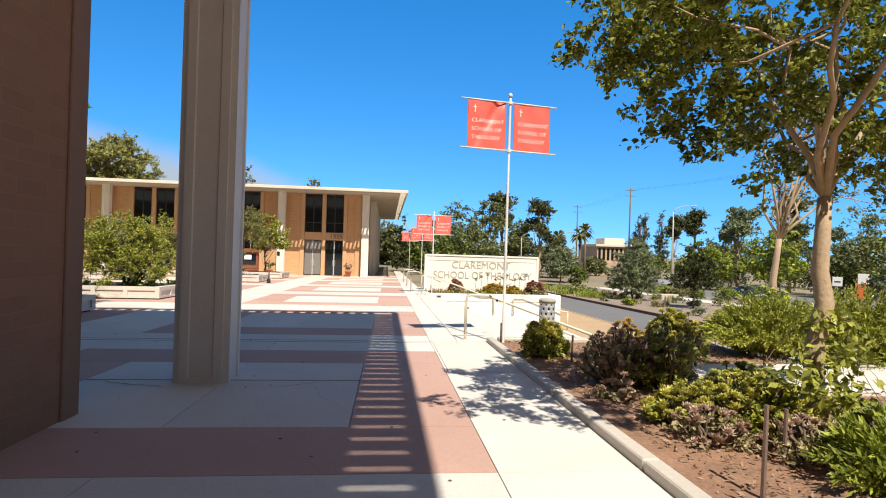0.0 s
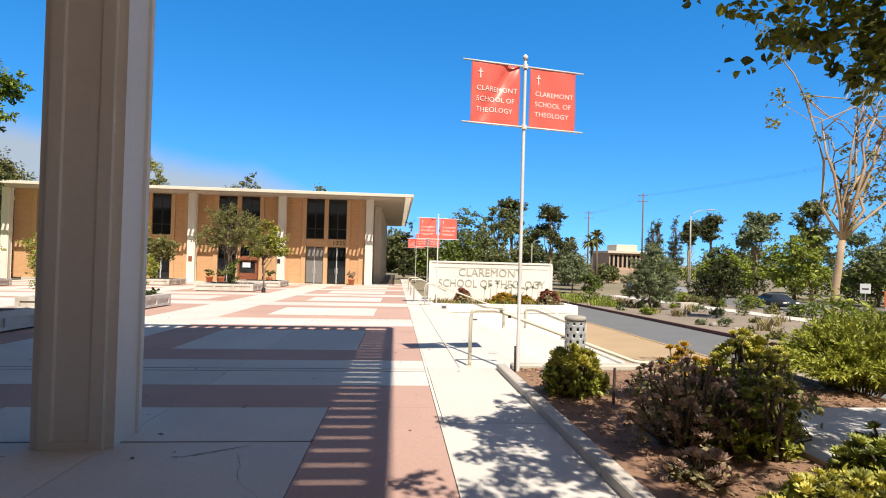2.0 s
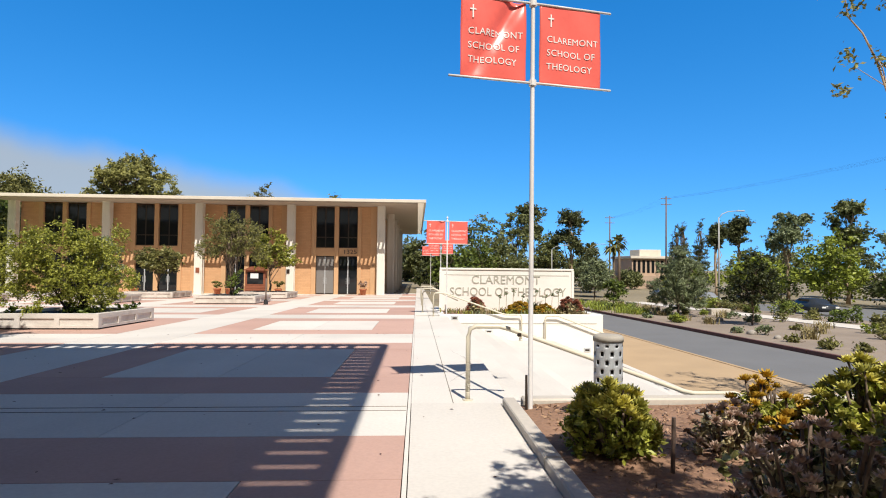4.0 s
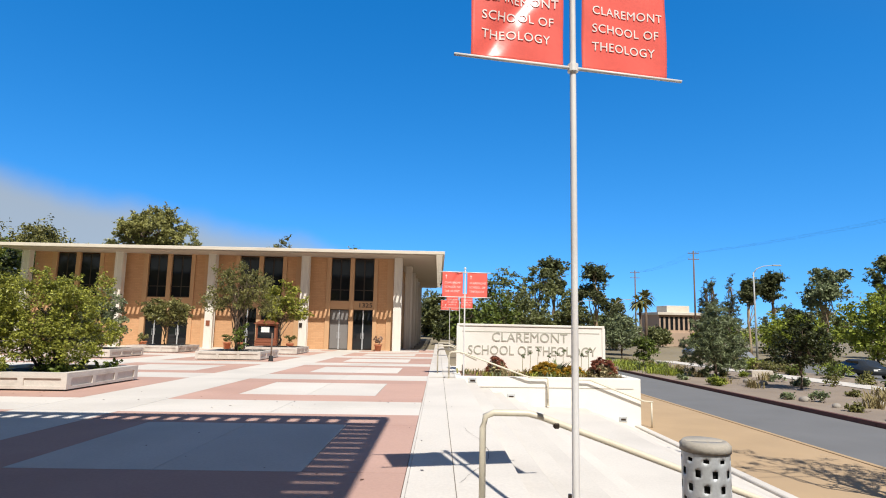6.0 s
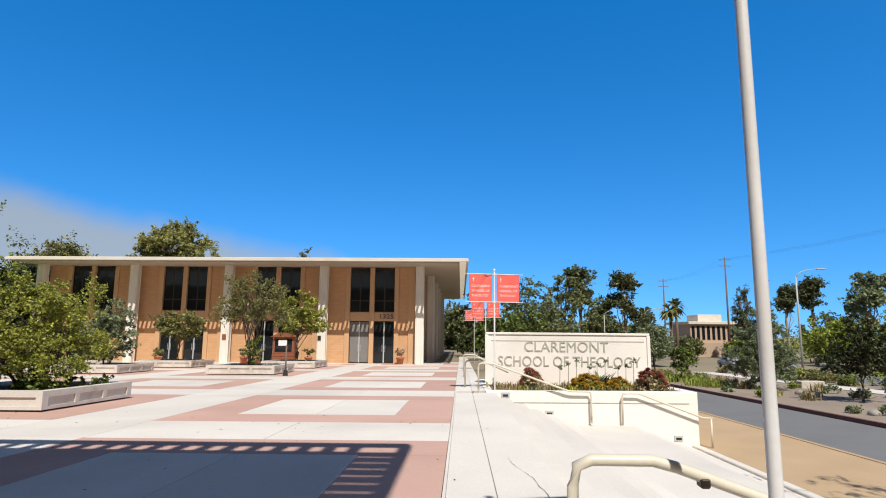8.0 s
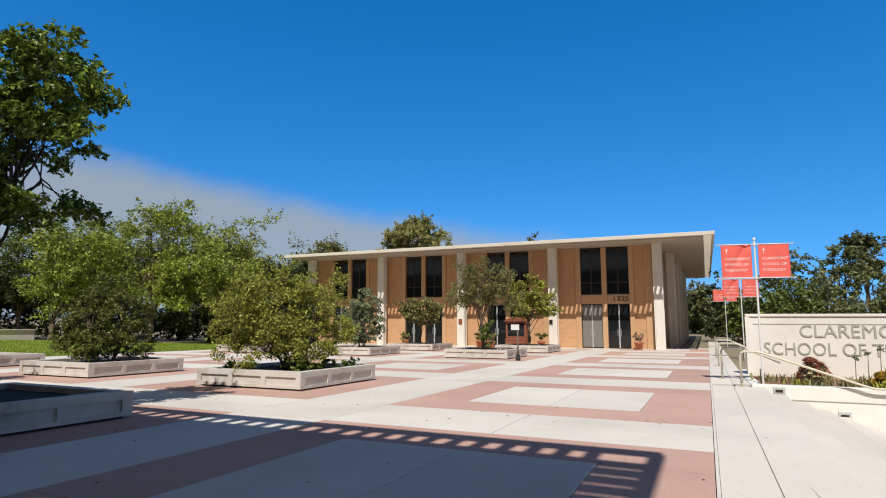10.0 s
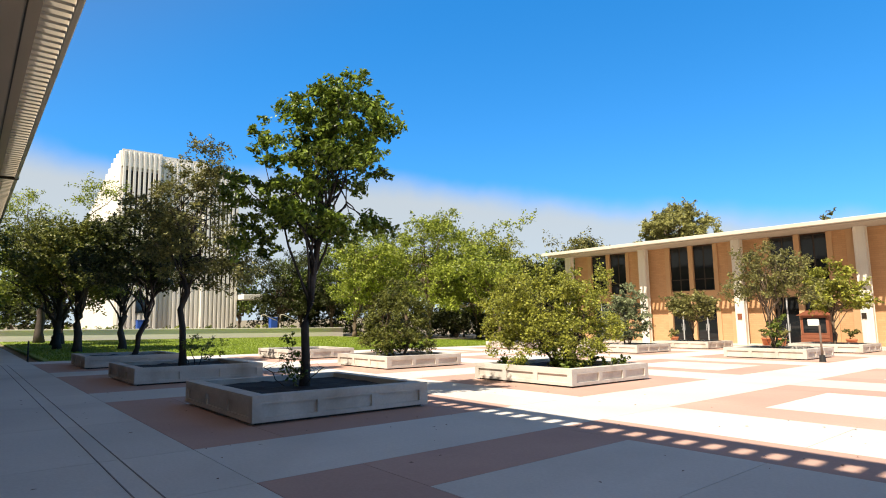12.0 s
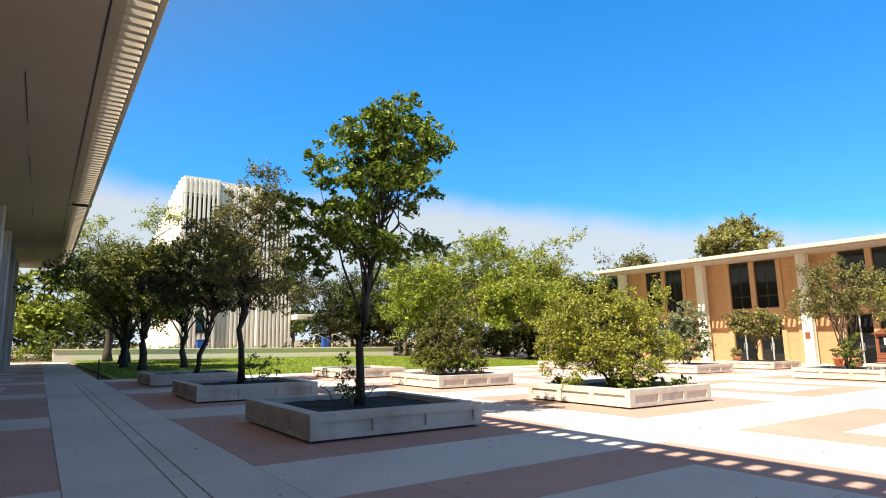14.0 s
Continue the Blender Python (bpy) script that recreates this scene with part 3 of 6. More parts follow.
# far building, with the street number over its door
FB = thing("library_building", "long two-storey tan brick building with white columns and flat overhanging roof", "building")
FLOOR_F, SOFFIT_F = -1.12, 6.08
slotted_roof(FB, -31.4, 1.52, 47.25, 92.0, SOFFIT_F, 6.3, -1)
WY = 50.98
for i in range(5):
    column(FB, -2.04 - 7.2 * i, 50.31, FLOOR_F - 0.3, SOFFIT_F, 0.62, 0.56, M_SUNLIT_COLUMN)
for i in range(1, 6):
    column(FB, -1.6, 50.31 + 7.2 * i, FLOOR_F - 1.2, SOFFIT_F, 0.62, 0.56, M_SUNLIT_COLUMN)
part("wall", box(-29.8, -2.75, WY + 0.25, WY + 0.6, FLOOR_F - 0.3, SOFFIT_F), M_BRICK_SHADED, FB)
part("side_wall", box(-2.75, -2.42, WY + 0.06, 91, FLOOR_F - 1.5, SOFFIT_F), M_BRICK, FB)
part("rear_wall", box(-29.8, -2.75, 90.5, 91, FLOOR_F - 1.5, SOFFIT_F), M_BRICK, FB)
part("end_wall", box(-29.8, -29.4, WY + 0.6, 90.5, FLOOR_F - 1.5, SOFFIT_F), M_BRICK, FB)
part("plinth", box(-29.8, -2.2, 50.62, WY, FLOOR_F - 0.5, FLOOR_F + 0.02, 0.01), M_CONCRETE, FB)


def opening(parent, x0, x1, z0, z1, y, material, leaf_count=1, label=""):
    """A window or door leaf: frame, mullions and its panes."""
    w = part("window", box(x0, x1, y + 0.1, y + 0.16, z0, z1), M_BRONZE, parent, label)
    bw = (x1 - x0) / leaf_count
    for i in range(leaf_count):
        part("pane", box(x0 + bw * i + 0.05, x0 + bw * (i + 1) - 0.05, y + 0.085, y + 0.099, z0 + 0.06, z1 - 0.06), material, w)
    return w


for i in range(4):
    bx = -2.04 - 7.2 * i               # the bay's right-hand column
    # brick panels to each side of the glazed middle
    part("brick_panel", box(bx - 1.64, bx + 0.1, WY + 0.0, WY + 0.25, FLOOR_F, SOFFIT_F), M_BRICK, FB)
    part("brick_panel", box(bx - 7.1, bx - 5.68, WY + 0.0, WY + 0.25, FLOOR_F, SOFFIT_F), M_BRICK, FB)
    for px, pw in ((bx - 1.8, 0.32), (bx - 3.66, 0.35), (bx - 5.5, 0.36), (bx - 0.65, 0.5)):
        part("pilaster", box(px - pw / 2, px + pw / 2, WY - 0.1, WY + 0.12, FLOOR_F, SOFFIT_F, 0.012), M_TAN, FB)
    part("spandrel", box(bx - 5.32, bx - 1.96, WY - 0.03, WY + 0.2, 2.02, 2.68, 0.01), M_TAN, FB)
    for a, b, glass in ((bx - 3.49, bx - 1.96, 0), (bx - 5.32, bx - 3.84, 1)):
        up = opening(FB, a, b, 2.7, 6.0, WY, M_GLASS, 2)
        part("transom_bar", box(a, b, WY + 0.06, WY + 0.12, 3.5, 3.58), M_BRONZE, up)
        # one door's panes are painted grey for the reflection on their glass
        lo = opening(FB, a, b, FLOOR_F + 0.04, 2.0, WY, M_DOOR_REFLECTION if (i == 0 and glass) else M_GLASS, 2)
        part("door_stile", box((a + b) / 2 - 0.045, (a + b) / 2 + 0.045, WY + 0.06, WY + 0.097, FLOOR_F + 0.06, 1.96, 0.008), M_GALV, lo)
        for hx in (-0.11, 0.11):
            part("door_handle", tube([[(((a + b) / 2 + hx, WY + 0.03, -0.25), 0.015), (((a + b) / 2 + hx, WY + 0.03, 0.25), 0.015)]], 6), M_GALV, lo)
lettering("1325", 0.5, 0.02, M_DARK_LETTER, FB, pose(-4.6, WY - 0.055, 2.2, 90, 0, 0), width=1.0, label="dark bronze street numerals")
part("plaque", box(-16.6, -16.3, 50.0, 50.03, 0.55, 0.95, 0.01), M_WOOD, FB)
part("wall_vent", box(-9.5, -9.25, 50.0, 50.03, 0.55, 0.9, 0.01), M_BRONZE, FB)

# the near building, whose eaves the walk sets out under
NB = thing("north_building", "two-storey shade-browned brick building with wide slotted eaves over the plaza", "building")
SOFFIT_N = 7.4
slotted_roof(NB, -57.5, 1.8, 10.66, -28.0, SOFFIT_N, 7.72, 1)
part("eaves_joint", box(-57, 0.8, 9.77, 9.8, SOFFIT_N - 0.012, SOFFIT_N - 0.002), M_BRONZE, NB)
for i in range(7):
    part("soffit_slot", box(-11.4 - 7.35 * i, -7.6 - 7.35 * i, 8.43, 8.455, SOFFIT_N - 0.012, SOFFIT_N - 0.002), M_BRONZE, NB)
part("expansion_joint", box(-29.72, -29.64, 9.74, 10.675, SOFFIT_N - 0.03, 7.745, 0.004), M_BRONZE, NB, "dark metal joint across the eaves")
part("joint_plate", box(-29.9, -29.46, 10.665, 10.69, SOFFIT_N + 0.02, 7.73, 0.004), M_FASCIA, NB)
for i in range(8):
    column(NB, -2.15 - 7.35 * i, 7.18, lie(-2.15 - 7.35 * i, 7.18) - 0.25, SOFFIT_N)
for i in range(1, 5):
    column(NB, -1.85, 7.18 - 7.35 * i, lie(-1.85, 7.18 - 7.35 * i) - 0.25, SOFFIT_N)
part("wall", box(-56, -3.14, 5.0, 5.4, -1.2, SOFFIT_N), M_BRICK_SHADED, NB)
part("side_wall", box(-3.2, -2.84, -27, 5.33, -1.0, SOFFIT_N), M_BRICK_SHADED, NB)
part("pilaster", box(-3.12, -2.82, 5.31, 5.6, -1.0, SOFFIT_N, 0.01), M_PIER_SHADED, NB)
part("rear_wall", box(-56, -3.2, -27.4, -27, -1.0, SOFFIT_N), M_BRICK_SHADED, NB)
part("end_wall", box(-56, -55.6, -27, 5.0, -1.2, SOFFIT_N), M_BRICK_SHADED, NB)
for i in range(7):
    bx = -2.15 - 7.35 * i
    for a, b in ((bx - 3.3, bx - 1.8), (bx - 5.1, bx - 3.6)):
        w = part("window", box(a, b, 5.405, 5.45, lie(a, 5.4) + 0.1, 3.2), M_BRONZE, NB)
        part("pane", box(a + 0.06, b - 0.06, 5.452, 5.465, lie(a, 5.4) + 0.2, 3.1), M_GLASS, w)
        w = part("window", box(a, b, 5.405, 5.45, 3.9, 7.2), M_BRONZE, NB)
        part("pane", box(a + 0.06, b - 0.06, 5.452, 5.465, 4.0, 7.1), M_GLASS, w)

# ---- stairs down to the street, their wall and planted bed ----
ST = thing("plaza_stairs", "wide pale concrete stairs from the plaza down to the footpath", "stairs", kind="structure")
part("landing", box(0.87, 2.05, 10.75, 25.45, -0.3, -0.002, 0, True), M_WHITE_SLAB, ST)
x, drop = 2.05, 0.0
steps = [0.42] * 5 + [1.9] + [0.42] * 4
for i, go in enumerate(steps):
    drop += 0.15
    part("step", box(x, x + go - 0.004, 10.75, 25.45, -drop - 0.3, -drop, 0.012, True), M_WHITE_SLAB, ST)
    x += go
part("kerb_edge", box(x, x + 0.22, 10.75, 25.45, -1.75, -1.44, 0.02, True), M_WHITE_SLAB, ST)
SW = thing("bed_wall", "cream concrete retaining wall round the sign bed", "wall", kind="structure")
part("wall", box(1.75, 7.95, 25.45, 25.75, -3.0, 0.06, 0.02, True), M_SIGN, SW)
part("wall", box(7.65, 7.95, 25.754, 32, -3.0, 0.06, 0.02, True), M_SIGN, SW)
part("wall", box(1.75, 2.0, 25.754, 32, -1.0, 0.02, 0.02, True), M_SIGN, SW)
part("reveal", box(2.2, 7.7, 25.435, 25.449, -0.28, -0.265, 0, True), M_GREY_LID, SW)
for lx, dz in ((2.33, -0.06), (3.62, -0.57), (5.9, -0.97), (7.34, -1.25)):
    sl = part("step_light", box(lx - 0.13, lx + 0.13, 25.42, 25.45, dz - 0.08, dz + 0.08, 0.008, True), M_GALV, SW, "recessed steel step light")
    part("lens", box(lx - 0.08, lx + 0.08, 25.412, 25.419, dz - 0.045, dz + 0.02, 0, True), M_BRONZE, sl)
part("bed_soil", box(2.0, 7.65, 25.75, 32, -1.0, -0.02, 0, True), M_SOIL, SW)

SG = thing("campus_sign", "cream stucco sign with raised grey lettering in a planted bed", "sign", at=(4.92, 29.6, 0))
part("panel", box(-2.96, 2.96, -0.12, 0.22, -1.4, 1.16, 0.015), M_SIGN, SG)
part("rim", box(-3.0, 3.0, -0.16, 0.26, 1.163, 1.25, 0.012), M_SIGN, SG)
part("rim", box(-3.02, -2.9, -0.16, -0.122, -0.75, 1.16, 0.006), M_SIGN, SG)
part("rim", box(2.9, 3.02, -0.16, -0.122, -0.75, 1.16, 0.006), M_SIGN, SG)
part("groove", box(-2.8, 2.8, -0.13, -0.122, 0.93, 0.955), M_LETTER, SG)
lettering("CLAREMONT", 0.53, 0.01, M_LETTER, SG, pose(-0.05, -0.132, 0.56, 90, 0, 0), width=3.07, label="raised grey capital letters")
lettering("SCHOOL OF THEOLOGY", 0.53, 0.01, M_LETTER, SG, pose(0.05, -0.132, 0.03, 90, 0, 0), width=5.2, label="raised grey capital letters")
part("base_ledge", box(-2.5, 2.5, -0.5, -0.17, -1.4, -0.83, 0.02), M_GREY_LID, SG)


def handrail(name, pts, posts, r=0.028, label="cream painted tubular steel handrail"):
    ob = thing(name, label, "handrail")
    part("rail", tube([[(p, r) for p in pts]], 9), M_RAIL, ob, smooth=True)
    for p, z0 in posts:
        part("post", tube([[((p[0], p[1], z0), r), (p, r)]], 9), M_RAIL, ob, smooth=True)
        part("foot_plate", tube([[((p[0], p[1], z0 - 0.01), r * 2.2), ((p[0], p[1], z0 + 0.012), r * 2.2)]], 12), M_RAIL, ob)
    return ob


def stair_rail(name, y):
    g = lie(2, y)
    h = 0.86
    pts = [(1.53, y, g + 0.1), (1.53, y, g + h - 0.12), (1.55, y, g + h - 0.03), (1.62, y, g + h), (1.9, y, g + h), (2.02, y, g + h - 0.03), (4.1, y, g - 0.75 + h), (4.24, y, g - 0.78 + h), (4.75, y, g - 0.78 + h), (4.8, y, g - 0.8 + h), (4.82, y, g - 0.86 + h), (4.82, y, g - 0.74)]
    handrail(name, pts, [((1.53, y, g + 0.2), g), ((4.82, y, g - 0.6), g - 0.82)])
    pts = [(5.72, y, g - 0.85), (5.72, y, g - 0.05), (5.75, y, g + 0.02), (5.85, y, g + 0.04), (6.2, y, g + 0.04), (8.0, y, g - 0.62), (8.3, y, g - 0.64)]
    handrail(name, pts, [((5.72, y, g - 0.8), g - 0.93), ((8.25, y, g - 0.65), g - 1.5)])


stair_rail("stair_handrail", 10.62 + 0.28)
stair_rail("stair_handrail", 25.32)
for yy in (27.6, 33.5, 40):
    g = lie(1.6, yy)
    handrail("ramp_handrail", [(1.15, yy, g), (1.15, yy, g + 0.78), (1.19, yy, g + 0.85), (1.27, yy, g + 0.87), (1.75, yy, g + 0.87), (2.6, yy, g + 0.5)], [((1.15, yy, g + 0.1), g)])
BR = thing("bracket", "small dark steel bracket fixed on the handrail", "bracket")
part("plate", box(2.11, 2.155, 10.865, 10.93, lie(2, 10.9) + 0.745, lie(2, 10.9) + 0.79, 0.008), M_BRONZE, BR)

# ---- planting bed beside the walkway, its kerb ----
BED = thing("planting_bed", "brown mulch bed beside the walkway", "planting bed", kind="structure")
bm = bmesh.new()
bxs = [2.04 + 0.35 * i for i in range(21)]
bys = [-14 + 0.5 * i for i in range(50)]
rows = []
for y in bys:
    rows.append([bm.verts.new((x, y, lie(x, y) + 0.04 + 0.05 * noise.noise((x * 1.3, y * 1.3, 0)) + 0.02 * noise.noise((x * 5, y * 5, 3)) + (-0.55 * max(0, x - 6.3)) * (x > 6.3))) for x in bxs])
for j in range(len(bys) - 1):
    for i in range(len(bxs) - 1):
        bm.faces.new((rows[j][i], rows[j][i + 1], rows[j + 1][i + 1], rows[j + 1][i]))
part("mulch", bm, M_SOIL, BED, smooth=True)
K = thing("kerb", "worn pale concrete kerb edging the planting bed", "kerb", kind="structure")
for i in range(11):
    part("kerb_stone", box(1.9, 2.04, -14 + 2.25 * i, -14 + 2.25 * i + 2.235 - 0.1 * (i == 10), -0.2, 0.085, 0.012, True), M_CONCRETE, K)
part("kerb_stone", box(2.12, 7.2, 10.52, 10.72, -0.5, 0.09, 0.02, True), M_CONCRETE, K)
sheet("garden_path", 3.65, 7.4, 6.15, 7.95, 0.085, M_WHITE_SLAB, "small pale concrete path crossing the planting bed", "path", ny=3)
rng = np.random.default_rng(3)
n = 9000
px, py = rng.uniform(2.2, 6.2, n), rng.uniform(0.5, 10.4, n)
keep = ~((px > 3.6) & (py > 6.1) & (py < 8.0))
px, py = px[keep], py[keep]
n = len(px)
pz = 0.0055 * px - 0.0215 * py + 0.075 + np.array([0.05 * noise.noise((a * 1.3, b * 1.3, 0)) for a, b in zip(px, py)]) - 0.02
c = np.stack([px, py, pz], 1)
u = rng.normal(size=(n, 3)) * np.array([1, 1, 0.35])
u /= np.linalg.norm(u, axis=1)[:, None]
w = np.cross(u, np.array([0, 0, 1.0]) + rng.normal(size=(n, 3)) * 0.3)
w /= np.linalg.norm(w, axis=1)[:, None]
l1, l2 = rng.uniform(0.012, 0.04, n)[:, None], rng.uniform(0.005, 0.014, n)[:, None]
v = np.stack([c - u * l1, c + w * l2, c + u * l1, c - w * l2 + np.array([0, 0, 0.006])], 1)
part("bark_litter", (v.reshape(-1, 3).tolist(), [], np.arange(n * 4).reshape(n, 4).tolist()), leaf_mat("bark chips", (0.13, 0.07, 0.04), (0.42, 0.27, 0.17), 0.9, 0.0), BED)["kind"] = "stuff"

# ---- banner poles ----


def bulge(u, w, s):
    """How far the cloth hangs out of its plane: soft waves, and a diagonal crease in the left one."""
    yy = 0.012 * math.sin(u * 9 + w * 4 + s) * w * (1 - w) * 4
    if s < 0:
        d = abs(u - (0.12 + 0.75 * w)) * 8
        yy += 0.052 * math.exp(-d * d) * (0.45 + 0.55 * w)
    return yy


def banner_pole(x, y, rz, height=4.7):
    g = lie(x, y)
    ob = thing("banner_pole", "white steel pole with two red vinyl banners lettered in white", "banner pole", "banner poles along the walk", at=(x, y, g), rz=rz)
    part("pole", tube([[((0, 0, -0.4), 0.03), ((0, 0, 0.02), 0.027), ((0, 0, height - 0.05), 0.023), ((0, 0, height), 0.021)]], 14), M_POLE, ob, smooth=True)
    part("finial", tube([[((0, 0, height), 0.034), ((0, 0, height + 0.05), 0.04), ((0, 0, height + 0.08), 0.012)]], 10), M_POLE, ob, smooth=True)
    part("ground_rod", tube([[((-0.055, -0.03, -0.1), 0.016), ((-0.06, -0.03, 0.4), 0.014)]], 8), M_BRONZE, ob, "dark steel rod at the pole's foot")
    hi, lo = height - 0.1, height - 0.98
    for z in (hi, lo):
        part("collar", tube([[((0, 0, z - 0.03), 0.042), ((0, 0, z + 0.03), 0.042)]], 12), M_POLE, ob)
        for s in (-1, 1):
            part("arm", tube([[((s * 0.03, 0, z), 0.015), ((s * 0.95, 0, z + 0.0), 0.013)]], 8), M_POLE, ob, smooth=True)
    for s in (-1, 1):
        x0, x1 = (-0.82, -0.08) if s < 0 else (0.08, 0.82)
        nxs, nzs = 26, 26
        vs, fs = [], []
        for j in range(nzs + 1):
            for i in range(nxs + 1):
                u, w = i / nxs, j / nzs
                vs.append((x0 + (x1 - x0) * u, bulge(u, w, s), lo + (hi - lo) * w))
        for j in range(nzs):
            for i in range(nxs):
                a = j * (nxs + 1) + i
                fs.append((a, a + 1, a + nxs + 2, a + nxs + 1))
        b = part("banner", (vs, [], fs), M_BANNER, ob, "red vinyl banner with a diagonal crease" if s < 0 else "", smooth=True)
        sol = b.modifiers.new("thickness", "SOLIDIFY")
        sol.thickness = 0.004
        tx = x0 + 0.08
        for k, word in enumerate(("CLAREMONT", "SCHOOL OF", "THEOLOGY")):
            up = 0.47 - 0.15 * k
            lettering(word, 0.1, 0.001, M_BANNER_TEXT, b, pose(tx, 0, lo + up, 90, 0, 0), "LEFT", 1.06, 1.0, bold=0.0)
            for v in b.children[-1].data.vertices:
                v.co.z += 0.005 - bulge((tx + v.co.x - x0) / (x1 - x0), (up + v.co.y) / (hi - lo), s)
        bm = box(tx + 0.045, tx + 0.06, -0.012, -0.009, lo + 0.64, lo + 0.78)
        add_box(bm, tx + 0.018, tx + 0.087, -0.0125, -0.0095, lo + 0.725, lo + 0.74)
        part("cross", bm, M_BANNER_TEXT, b)
    return ob


banner_pole(2.15, 10.3, 12, 4.54)
banner_pole(2.06, 26.2, 12, 3.72)
banner_pole(2.42, 41.0, 12, 3.95)
banner_pole(2.15, 57.5, 12, 4.45)

# ---- perforated bin ----
def litter_bin(x, y):
    g = lie(x, y) + 0.02
    ob = thing("litter_bin", "perforated galvanised steel bin with a worn concrete lid", "bin", at=(x, y, g))
    r, h, n, m = 0.135, 0.83, 54, 40
    bm = bmesh.new()
    rings = [[bm.verts.new((r * math.cos(2 * math.pi * i / n), r * math.sin(2 * math.pi * i / n), h * j / m)) for i in range(n)] for j in range(m + 1)]
    for j in range(m):
        for i in range(n):
            # staggered square holes in the middle band
            if 10 <= j < m - 2 and j % 4 in (1, 2) and (i + (0 if (j // 4) % 2 else 3)) % 6 < 2:
                continue
            bm.faces.new((rings[j][i], rings[j][(i + 1) % n], rings[j + 1][(i + 1) % n], rings[j + 1][i]))
    shell = part("shell", bm, M_GALV, ob, smooth=True)
    sm = shell.modifiers.new("thickness", "SOLIDIFY")
    sm.thickness = 0.004
    part("liner", tube([[((0, 0, 0), r - 0.02), ((0, 0, h - 0.02), r - 0.02)]], 24), M_WIRE, ob)
    part("lid", tube([[((0, 0, h - 0.015), r + 0.008), ((0, 0, h + 0.025), r + 0.008), ((0, 0, h + 0.045), r - 0.012), ((0, 0, h + 0.03), r - 0.04)]], 28), M_GREY_LID, ob, "worn concrete lid", smooth=True)
    return ob


litter_bin(2.76, 9.6)

# ---- planters on their grid ----


def planter(cx, cy, half=1.6, h=0.42):
    """A low square cast planter with sunk panels, a rim and soil."""
    g = lie(cx, cy)
    ob = thing("planter", "low square cream concrete planter with sunk panels on the plaza", "planter", "planters on the plaza", at=(cx, cy, g))
    tilt = 0.0215
    def sh(bm):
        for v in bm.verts:
            v.co.z += -tilt * v.co.y + 0.0055 * v.co.x
        return bm
    w = 0.2
    body = bmesh.new()
    i = half - 0.04
    for x0, x1, y0, y1 in ((-i, i, -i, -i + w), (-i, i, i - w, i), (-i, -i + w, -i + w, i - w), (i - w, i, -i + w, i - w)):
        add_box(body, x0, x1, y0, y1, 0.04, h - 0.09)
    part("body", sh(body), M_PLANTER, ob)
    # the foot's dark colour paints the shadow gap below the planter
    part("foot", sh(box(-half + 0.09, half - 0.09, -half + 0.09, half - 0.09, -0.05, 0.04)), M_DARK_BARK_GAP, ob, "recessed foot, dark for the shadow gap")
    rim = bmesh.new()
    for x0, x1, y0, y1 in ((-half, half, -half, -half + w + 0.04), (-half, half, half - w - 0.04, half), (-half, -half + w + 0.04, -half + w + 0.04, half - w - 0.04), (half - w - 0.04, half, -half + w + 0.04, half - w - 0.04)):
        add_box(rim, x0, x1, y0, y1, h - 0.09, h)
    part("rim", sh(rim), M_PLANTER, ob)
    for k in range(4):
        fr = bmesh.new()
        a = half
        e = a - 0.0395 * (k % 2)
        add_box(fr, -e, e, -a, -a + 0.039, 0.04, 0.11)
        add_box(fr, -e, e, -a, -a + 0.039, h - 0.125, h - 0.091)
        for j in range(4):
            px = -e + (2 * e - 0.14) * j / 3
            add_box(fr, px, px + 0.14, -a, -a + 0.039, 0.11, h - 0.125)
        for v in fr.verts:
            x, y = v.co.x, v.co.y
            for q in range(k):
                x, y = -y, x
            v.co.x, v.co.y = x * 0.9995, y * 0.9995
        part("panel_frame", sh(fr), M_PLANTER, ob)
    s = bmesh.new()
    m = 12
    rr = [[s.verts.new((-half + w + (2 * half - 2 * w) * i / m, -half + w + (2 * half - 2 * w) * j / m, h - 0.09 + 0.05 * noise.noise((i * 0.9 + cx, j * 0.9 + cy, 1)))) for i in range(m + 1)] for j in range(m + 1)]
    for j in range(m):
        for i in range(m):
            s.faces.new((rr[j][i], rr[j][i + 1], rr[j + 1][i + 1], rr[j + 1][i]))
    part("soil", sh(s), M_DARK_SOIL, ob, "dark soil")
    return g + h - 0.1


PLANTERS = [(-9.15, 14.05), (-9.15, 21.4), (-9.15, 36.1), (-9.15, 43.45), (-16.5, 14.05), (-16.5, 21.4), (-16.5, 36.1), (-16.5, 43.45), (-23.85, 14.05), (-23.85, 21.4), (-23.85, 36.1)]
SOIL_Z = {p: planter(*p) for p in PLANTERS}

# the tall young tree in the nearest planter
z = SOIL_Z[PLANTERS[0]]
